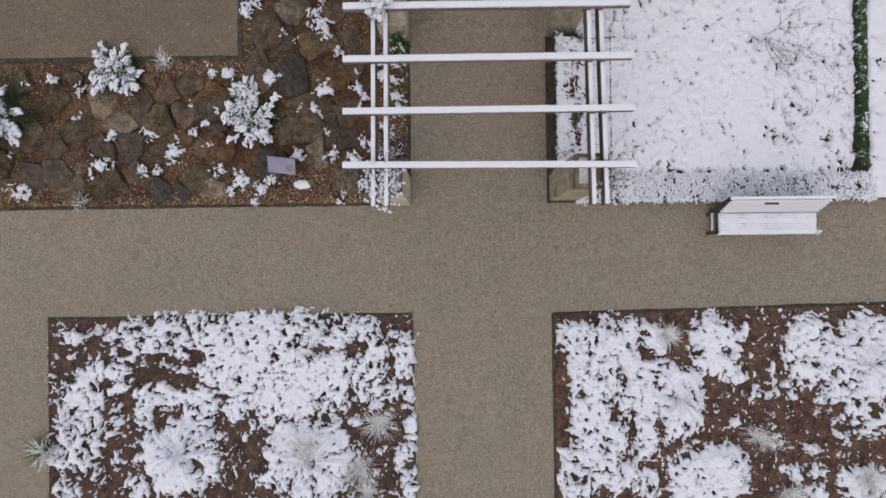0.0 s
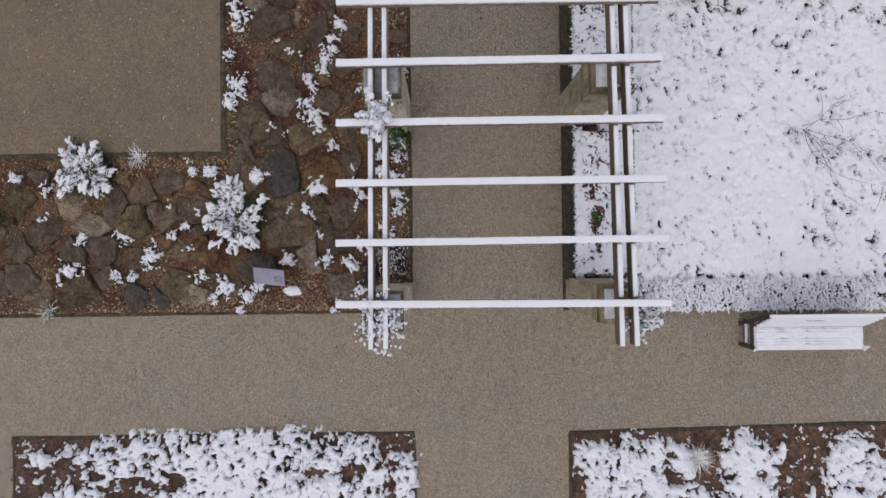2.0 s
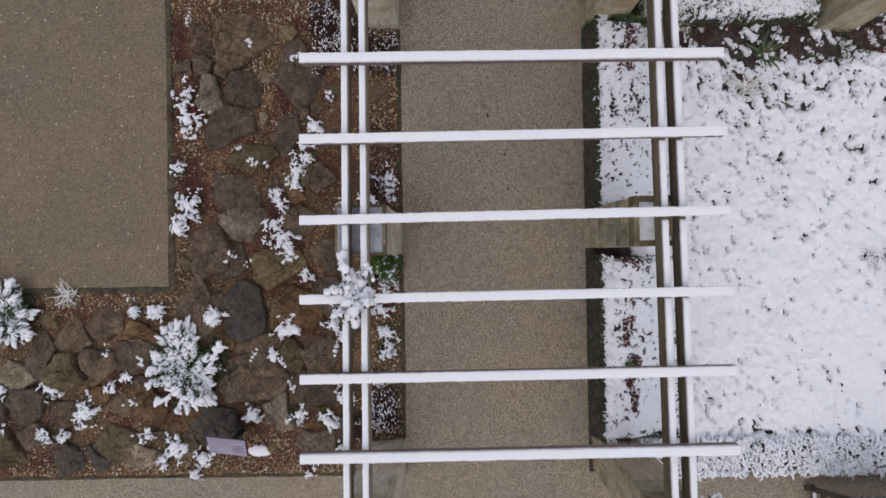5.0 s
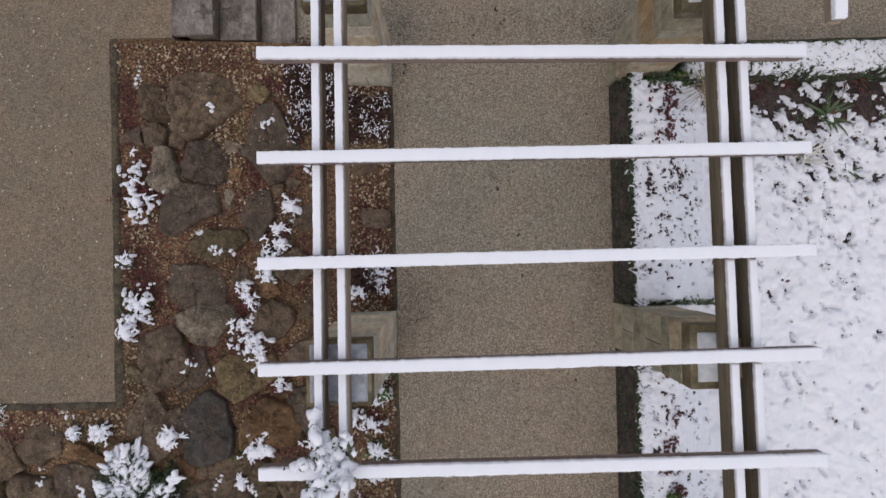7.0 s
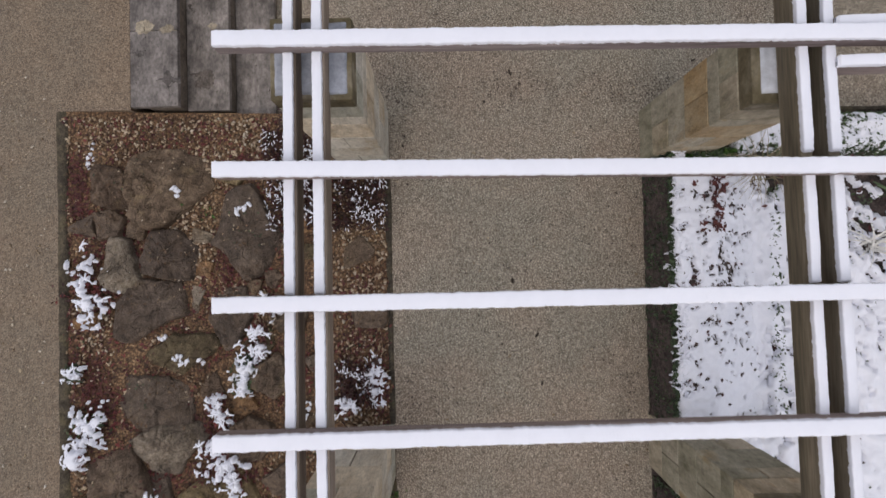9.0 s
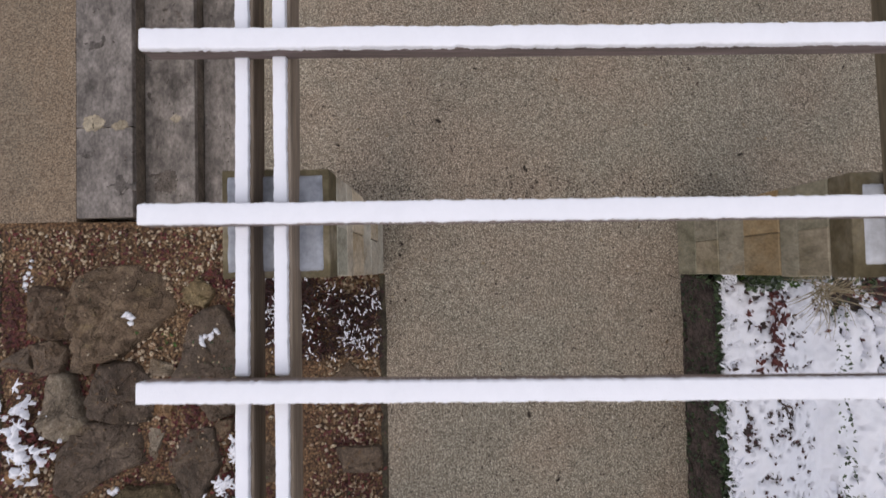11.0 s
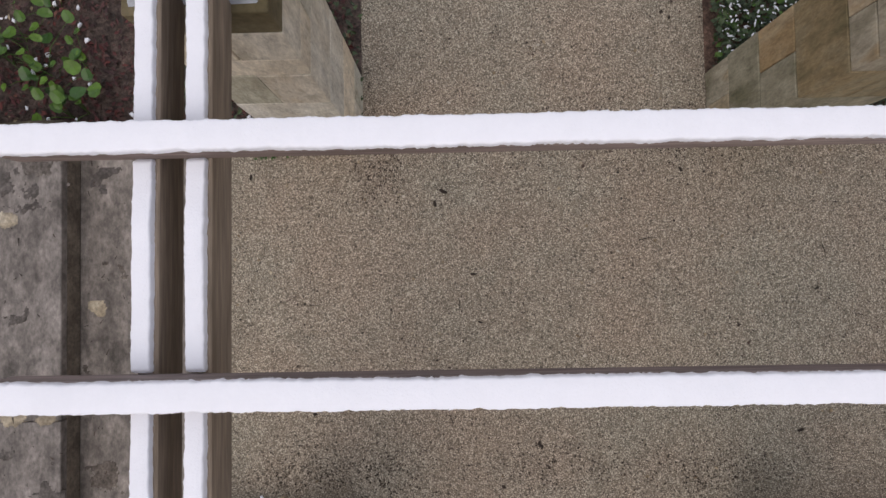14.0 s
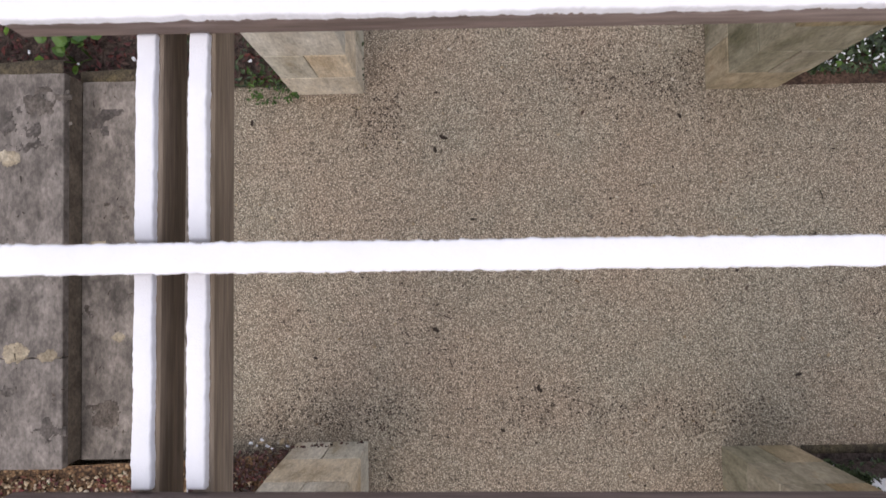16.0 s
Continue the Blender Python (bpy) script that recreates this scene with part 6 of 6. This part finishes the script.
wine_spots = [(-2.55, 5.1, 0.16, 0.32), (-2.62, 6.85, 0.16, 0.34), (-3.88, 7.5, 0.1, 0.3), (-2.2, 7.75, 0.3, 0.12), (-2.85, 5.35, 0.28, 0.14), (-5.7, 4.15, 0.4, 0.18), (-7.0, 4.1, 0.35, 0.16), (-4.7, 3.35, 0.35, 0.14),
              (-2.1, 5.9, 0.16, 0.28), (-3.75, 5.75, 0.14, 0.3), (-3.3, 2.35, 0.3, 0.12), (-2.2, 3.0, 0.16, 0.26), (-6.7, 2.9, 0.3, 0.15), (-1.45, 6.4, 0.18, 0.3), (-4.2, 3.0, 0.2, 0.14), (-5.9, 2.2, 0.35, 0.1)]
wine_at = np.concatenate([np.stack([cx + rng.randn(330) * a * 0.62, cy + rng.randn(330) * b * 0.62, np.full(330, 0.0)], -1) for cx, cy, a, b in wine_spots])
wine_at = wine_at[in_rock(wine_at[:, 0], wine_at[:, 1]) > 0]
wine_at[:, 2] = 0.015 + rock_height(wine_at[:, 0], wine_at[:, 1])
tagged(new("fallen_leaves", flakes("fallen_leaves", wine_at, 0.018, MAT_WINE, 0.6)), "drifts of wine red leaves between rocks", "leaves", kind="stuff")
brown_patches = lambda x, y: np.where(in_rock(x, y) > 0, np.clip(0.15 + 1.8 * fbm(x, y, 2.6, 3, 417), 0, 1), 0)
litter_at = settle(scatter(-8.8, -1.2, 2.02, 8.2, 26000, brown_patches, lambda x, y: rock_height(x, y) + 0.015), 0.003)
tagged(new("fallen_leaves", flakes("fallen_leaves", litter_at, 0.017, MAT_BROWNLEAF, 0.5)), "brown leaf litter strewn over rocks and soil", "leaves", kind="stuff")
crumbs = settle(scatter(-8.8, -1.2, 2.02, 8.2, 9000, lambda x, y: np.where(in_rock(x, y) > 0, np.clip(1.5 * fbm(x, y, 2.4, 3, 421), 0, 1), 0), lambda x, y: rock_height(x, y) + 0.012), 0.002)
tagged(new("stone_chips", lumps("stone_chips", crumbs, 0.006, MAT_PEA, 0.6)), "gravel and crumbs strewn over the rocks", "gravel", kind="stuff")
green_patches = lambda x, y: np.where(in_rock(x, y) > 0, np.clip(1.8 * fbm(x, y, 2.1, 3, 411) - 0.35, 0, 1), 0)
moss_at = settle(scatter(-8.8, -1.2, 2.02, 8.2, 20000, green_patches, lambda x, y: rock_height(x, y) + 0.015))
tagged(new("ground_cover", flakes("ground_cover", moss_at, 0.013, MAT_LEAF, 0.9)), "low moss and green alpine leaves", "plants", kind="stuff")


# ---- climbers on the pergola ----
def climber(x, y, z, reach, n, label, height=0.5, leaf=None, drop=0.0, lump=0.03, load=0.6, sprigs=6):
    c = empty_thing("climbing_plant", x, y, z)
    tagged(c, label, "climbing plant")
    lines, snow, green = [], [], []
    for i in range(n):
        a = rng.rand() * 2 * math.pi
        line = wander((rng.randn() * reach[0] * 0.4, rng.randn() * reach[1] * 0.4, rng.rand() * height * 0.4), (math.cos(a) * reach[0], math.sin(a) * reach[1], 0.1 - drop), 0.7 * max(reach) * (0.5 + rng.rand()), 6, 0.4)
        lines.append(line)
        for q in line[1:]:
            if rng.rand() < load:
                snow.append((q.x, q.y, q.z + 0.015))
            for _ in range(sprigs):
                green.append((q.x + rng.randn() * 0.03, q.y + rng.randn() * 0.03, q.z + rng.randn() * 0.04))
    part_mesh("stems", stems("stems", lines, 0.006, MAT_TWIG), c)
    part_mesh("clotted_snow", lumps("clotted_snow", snow, lump, MAT_SNOW, 0.8, None, 2), c, "clots of snow")
    if leaf:
        part_mesh("leaves", flakes("leaves", green, 0.022, leaf, 1.2), c)
    return c


climber(-1.42, 4.52, 2.42, (0.085, 0.3), 26, "snow-clotted climber draped over the beams", 0.12, MAT_LEAF, 0.0, 0.03, 0.7, 2)
climber(-1.43, 2.06, 2.28, (0.28, 0.32), 70, "bare climbing stems beaded with snow at the beam ends", 0.2, None, 0.05, 0.0155)
climber(1.83, 2.12, 2.0, (0.17, 0.3), 46, "frosted bare climber stems beside the pillar", 0.3, MAT_LEAF, 0.0, 0.019, 0.85, 1)
climber(-1.33, 4.66, 0.1, (0.13, 0.17), 22, "green climber on the pillar's foot with snow", 1.2, MAT_LIME, 0.1, 0.02, 0.5, 9)


# ---- bench ----
bench = empty_thing("garden_bench", 4.89, 1.62, 0)
tagged(bench, "dark teak slatted garden bench covered with snow", "bench")
by = 1.62
bench.location.x = 4.875
bench.scale.x = 0.98
for x in (-0.835, 0.845):
    part("leg", block(0.055, 0.06, 0.47, x, 1.39 - by, 0.235), MAT_BENCH, bench)
    part("leg", block(0.055, 0.06, 0.92, 0, 0, 0, m=pose(x, 1.82 - by, 0.46, -13)), MAT_BENCH, bench)
    part("stretcher", block(0.035, 0.42, 0.045, x, 1.6 - by, 0.17), MAT_BENCH, bench)
    part_mesh("snow_layer", snow_bar(0.34, 0.036, 0.022, 512, "y"), bench, "", pose(x, 1.43 - by, 0.192))
    part("side_rail", block(0.035, 0.42, 0.08, x, 1.6 - by, 0.385), MAT_BENCH, bench)
part("front_rail", block(1.72, 0.03, 0.07, 0, 1.375 - by, 0.385), MAT_BENCH, bench)
for i in range(8):
    part("seat_slat", block(1.7, 0.04, 0.022, 0, 1.378 + 0.048 * i - by, 0.431), MAT_BENCH, bench)
for i in range(5):
    y, z = 1.755 + 0.034 * i, 0.5 + 0.085 * i
    m = pose(0, y - by, z, -22)
    part("back_slat", block(1.7, 0.02, 0.06, 0, 0, 0, m=m), MAT_BENCH, bench)
part("top_rail", block(1.72, 0.045, 0.06, 0, 1.925 - by, 0.9), MAT_BENCH, bench)
def seat_snow(u, v):
    rim = np.minimum(0.84 - np.abs(u), np.minimum(v - (1.355 - by), 1.72 - by - v))
    gaps = (0.4 + 0.35 * fbm(u, v * 0, 5, 3, 503)) * (np.cos((v + by - 1.378) / 0.048 * 2 * np.pi) < -0.8)
    return np.minimum(rim * 30, 0.6) + 0.12 * fbm(u, v, 12, 3, 501) - gaps
part_mesh("seat_snow", snow_cover("seat_snow", -0.86, 0.86, -0.28, 0.115, 0.011, lambda u, v: 0.443 + 0 * u, seat_snow, 0.03), bench, "even layer of snow on the seat")
part_mesh("snow_layer", snow_bar(1.72, 0.05, 0.03, 510), bench, "", pose(-0.86, 1.925 - by, 0.93))
for i in range(5):
    y, z = 1.755 + 0.034 * i, 0.5 + 0.085 * i
    cut = [(0.0, 0.5 + rng.rand() * 0.3), (0.85, 1.68)] if i == 3 else [(0.0, 1.68)]
    part_mesh("snow_layer", snow_bar(1.68, 0.042, 0.025, 520 + i, "x", cut), bench, "", pose(-0.84, y - by - 0.012, z + 0.022))
for x, z in ((0.85, 0.465), (-0.84, 0.465)):
    part_mesh("clotted_snow", lumps("clotted_snow", [(x, 1.38 - by, z + 0.02)], 0.03, MAT_SNOW, 0.7, None, 2), bench)


# ---- interpretive sign ----
sign = empty_thing("garden_sign", -3.25, 2.57, rock_z(-3.25, 2.57))
tagged(sign, "small lilac information panel on a black stand", "sign")
tilt = pose(0, 0, 0.56, 36, 0, -7)
part("stand", block(0.05, 0.05, 0.62, 0, 0.02, 0.24), MAT_METAL, sign, "black metal stand")
part("panel", block(0.46, 0.3, 0.012, 0, 0, 0, 0.003, m=tilt), MAT_PANEL, sign)
part("frame", block(0.475, 0.315, 0.01, 0, 0, 0, 0.003, m=tilt @ pose(0, 0, -0.011)), MAT_METAL, sign)
for i in range(4):
    part("print_bar", block(0.1 + 0.03 * (i % 2), 0.014, 0.002, 0, 0, 0, 0, m=tilt @ pose(0.13, 0.03 - 0.035 * i, 0.0075)), MAT_INK, sign)
slab = sheet("snow_patch", -3.22, -2.88, 2.24, 2.4, 0.02, lambda x, y: rock_height(x, y) + 0.05 - 6 * (np.hypot((x + 3.05) / 2, y - 2.32)) ** 2, MAT_SNOW)
tagged(new("snow_patch", slab), "slab of snow on a flat stone", "snow")

# ---- planter corner on the terrace ----
planter = empty_thing("terrace_planter", -7.2, 7.7, TERRACE)
tagged(planter, "brick-edged planting square on the terrace", "planter")
for i in range(6):
    part("brick", block(0.2, 0.1, 0.07, -6.66 + 7.2 - 0.21 * i, 7.02 - 7.7, 0.03, 0.006), MAT_BRICK, planter)
    part("brick", block(0.1, 0.2, 0.07, -6.55 + 7.2, 7.18 - 7.7 + 0.21 * i, 0.03, 0.006), MAT_BRICK, planter)
part("soil", block(1.2, 1.25, 0.05, 0.0, 0.0, 0.02, 0), MAT_SOIL, planter)
n = 260
part_mesh("leaves", flakes("leaves", np.stack([rng.randn(n) * 0.2 + 0.2, rng.randn(n) * 0.2 - 0.35, 0.06 + 0.15 * rng.rand(n)], -1), 0.03, MAT_LEAF, 1.0), planter)
n = 22
part_mesh("clotted_snow", lumps("clotted_snow", np.stack([rng.randn(n) * 0.16 + 0.2, rng.randn(n) * 0.16 - 0.35, 0.14 + 0.1 * rng.rand(n)], -1), 0.032, MAT_SNOW), planter)


# ---- litter on the paths ----
def on_path(x, y):
    middle = (x > -1.12) & (x < 1.2)
    cross = (x > -2.15) & (y > 8.35) & (y < 10.6)
    wide = (y > 0.1) & (y < 1.85)
    return np.where(middle | cross | wide, 1.0, 0.0)


def drift(x, y):
    """Litter gathers in loose drifts and beside the pillars."""
    g = np.clip(0.3 + 1.2 * fbm(x, y, 1.3, 3, 701), 0.12, 1)
    for cx, cy in ((-0.95, 8.1), (1.0, 8.3), (1.0, 8.5), (-0.9, 5.0), (1.0, 10.5), (0.6, 10.9)):
        g = np.maximum(g, 0.6 * np.exp(-((x - cx) ** 2 + (y - cy) ** 2) / 0.09))
    return g * on_path(x, y)


WALKS = ((-1.13, 1.22, 2.0, 12.0), (-2.15, -1.13, 8.4, 10.6), (1.2, 4.2, 8.4, 10.6), (-7.0, 7.0, 0.1, 1.9), (-1.0, 1.2, -4.0, 0.1))


def strewn(density):
    """Places on the paths, so many to the square metre where litter drifts."""
    return np.concatenate([scatter(x0, x1, y0, y1, int(density * (x1 - x0) * (y1 - y0)), drift, 0.01) for x0, x1, y0, y1 in WALKS])


for density, size in ((200, 0.006), (60, 0.0095), (4, 0.016)):
    tagged(new("leaf_litter", flakes("leaf_litter", strewn(density), size, MAT_LITTER, 0.25, 0.62, 0.1)), "scattered dark bits of leaf on the path", "leaves", kind="stuff")
for density, reach, w in ((40, 0.018, 0.0032), (9, 0.04, 0.004)):
    p = strewn(density)
    d = np.stack([rng.randn(len(p)) * reach, rng.randn(len(p)) * reach, 0 * p[:, 0]], -1)
    tagged(new("twig_bits", blades("twig_bits", p, p + d, w, MAT_LITTER, 0.08, 3)), "tiny dark twigs on the path", "twigs", kind="stuff")
# dark debris washed together beside the pillars
for cx, cy, sx, sy, n in ((-1.45, 8.47, 0.28, 0.1, 210), (-0.98, 8.5, 0.1, 0.12, 60), (1.22, 8.42, 0.24, 0.1, 160), (0.35, 10.75, 0.3, 0.16, 160), (1.0, 10.75, 0.25, 0.1, 150), (-1.05, 10.5, 0.1, 0.16, 130), (0.2, 8.5, 0.45, 0.12, 130), (-0.95, 5.5, 0.12, 0.2, 90), (1.05, 5.5, 0.1, 0.25, 90)):
    p = np.stack([cx + rng.randn(n) * sx, cy + rng.randn(n) * sy, np.full(n, 0.01)], -1)
    p = p[on_path(p[:, 0], p[:, 1]) > 0]
    tagged(new("leaf_litter", flakes("leaf_litter", np.concatenate([p, p + 0.05 * rng.randn(*p.shape) * (1, 1, 0)]), 0.0075, MAT_LITTER, 0.3, 0.6, 0.1)), "dark debris washed against the pillar's foot", "leaves", kind="stuff")
p = scatter(-1.95, -1.66, 8.1, 8.32, 46, None, 0.05)
tagged(new("stone_chips", lumps("stone_chips", p[:26], 0.012, MAT_CHIPS, 0.7)), "pale chips on dark soil behind the pillar", "gravel", kind="stuff")
tagged(new("snow_flecks", lumps("snow_flecks", p[26:], 0.013, MAT_SNOW, 0.7)), "flecks of snow on dark soil behind the pillar", "snow", kind="stuff")
p = scatter(-3.4, -2.25, 8.3, 10.7, 90, None, 0.0)
p[:, 2] = np.where(p[:, 0] < -2.965, 0.447, np.where(p[:, 0] < -2.575, 0.266, 0.094))
d = np.stack([rng.randn(len(p)) * 0.012, rng.randn(len(p)) * 0.018, 0 * p[:, 0]], -1)
tagged(new("twig_bits", blades("twig_bits", p, p + d, 0.0036, MAT_LITTER, 0.05, 2)), "tiny dark twigs on the steps", "twigs", kind="stuff")
tagged(new("stone_chips", lumps("stone_chips", scatter(-6, 4.2, 0.1, 11.5, 1150, on_path, 0.008), 0.0085, MAT_CHIPS, 0.6)), "loose pale stone chips on the path", "gravel", kind="stuff")
p = scatter(-10, -4.1, 4.5, 8.6, 1500, None, TERRACE + 0.006)
tagged(new("stone_chips", lumps("stone_chips", p, 0.0085, MAT_CHIPS, 0.6)), "loose pale stone chips on the terrace", "gravel", kind="stuff")


def dead_leaf(x, y, size, turn):
    """A curled brown leaf with a stalk lying on the path."""
    verts, faces = [(0, 0, 0.004)], []
    for k in range(10):
        w = 2 * math.pi * k / 10
        r = size * (0.5 + 0.5 * abs(math.cos(w))) * (0.8 + 0.4 * rng.rand())
        verts.append((r * math.cos(w), 0.62 * r * math.sin(w), 0.006 + 0.25 * size * rng.rand()))
    faces += [(0, 1 + k, 1 + (k + 1) % 10) for k in range(10)]
    verts += [(0.9 * size, 0.0015, 0.006), (1.6 * size, 0.004, 0.004), (1.6 * size, 0.001, 0.004), (0.9 * size, -0.0015, 0.006)]
    faces.append((11, 12, 13, 14))
    ob = new("dead_leaf", mesh_of("dead_leaf", verts, faces, MAT_LITTER))
    ob.matrix_basis = pose(x, y, 0.004, 0, 0, turn)
    return tagged(ob, "curled dark brown leaf lying on the gravel path", "leaf", "dead leaves on the path")


for x, y, size in ((-0.671, 10.275, 0.026), (-0.611, 10.36, 0.03), (-0.418, 9.793, 0.02), (1.897, 9.651, 0.02), (0.004, 8.639, 0.024), (1.752, 8.705, 0.026), (1.01, 10.48, 0.024), (-0.379, 9.465, 0.018),
                   (-1.937, 10.487, 0.022), (-0.684, 9.04, 0.028), (-1.01, 8.05, 0.022), (-0.015, 6.65, 0.03), (0.2, 6.13, 0.026), (0.238, 5.682, 0.026), (0.02, 8.62, 0.018)):
    dead_leaf(x, y, size, 360 * rng.rand())


def stone_chip(x, y, size):
    bm = bmesh.new()
    bmesh.ops.create_icosphere(bm, subdivisions=1, radius=size)
    for v in bm.verts:
        v.co *= 0.75 + 0.5 * rng.rand()
        v.co.z *= 0.6
    ob = new("stone_chip", bm_mesh("stone_chip", bm, MAT_LICHEN))
    ob.matrix_basis = pose(x, y, 0.3 * size, 0, 0, 360 * rng.rand())
    return tagged(ob, "pale stone chip on the gravel path", "stone", "pale chips on the path")


for x, y in ((-0.341, 9.946), (-0.218, 9.758), (0.38, 9.642), (-0.657, 9.393), (-0.729, 9.287), (-1.683, 10.364), (-0.923, 10.347), (-2.051, 9.923), (-1.806, 9.828), (1.433, 9.775), (0.525, 11.197)):
    stone_chip(x, y, 0.009 + 0.004 * rng.rand())
for x, y, dx, dy in ((0.713, 10.0, 0.15, 0.012), (0.288, 11.341, 0.08, 0.026), (0.95, 9.75, 0.03, -0.06), (1.95, 9.95, 0.02, -0.1), (1.45, 10.05, 0.05, 0.04)):
    t = stems("twig", [[(0, 0, 0), (0.5 * dx, 0.5 * dy + 0.012, 0.006), (dx, dy, 0.002)]], 0.004, MAT_TWIG)
    ob = new("twig", t)
    ob.location = (x, y, 0.008)
    tagged(ob, "thin dark broken twig on the path", "twig", "twigs on the path")
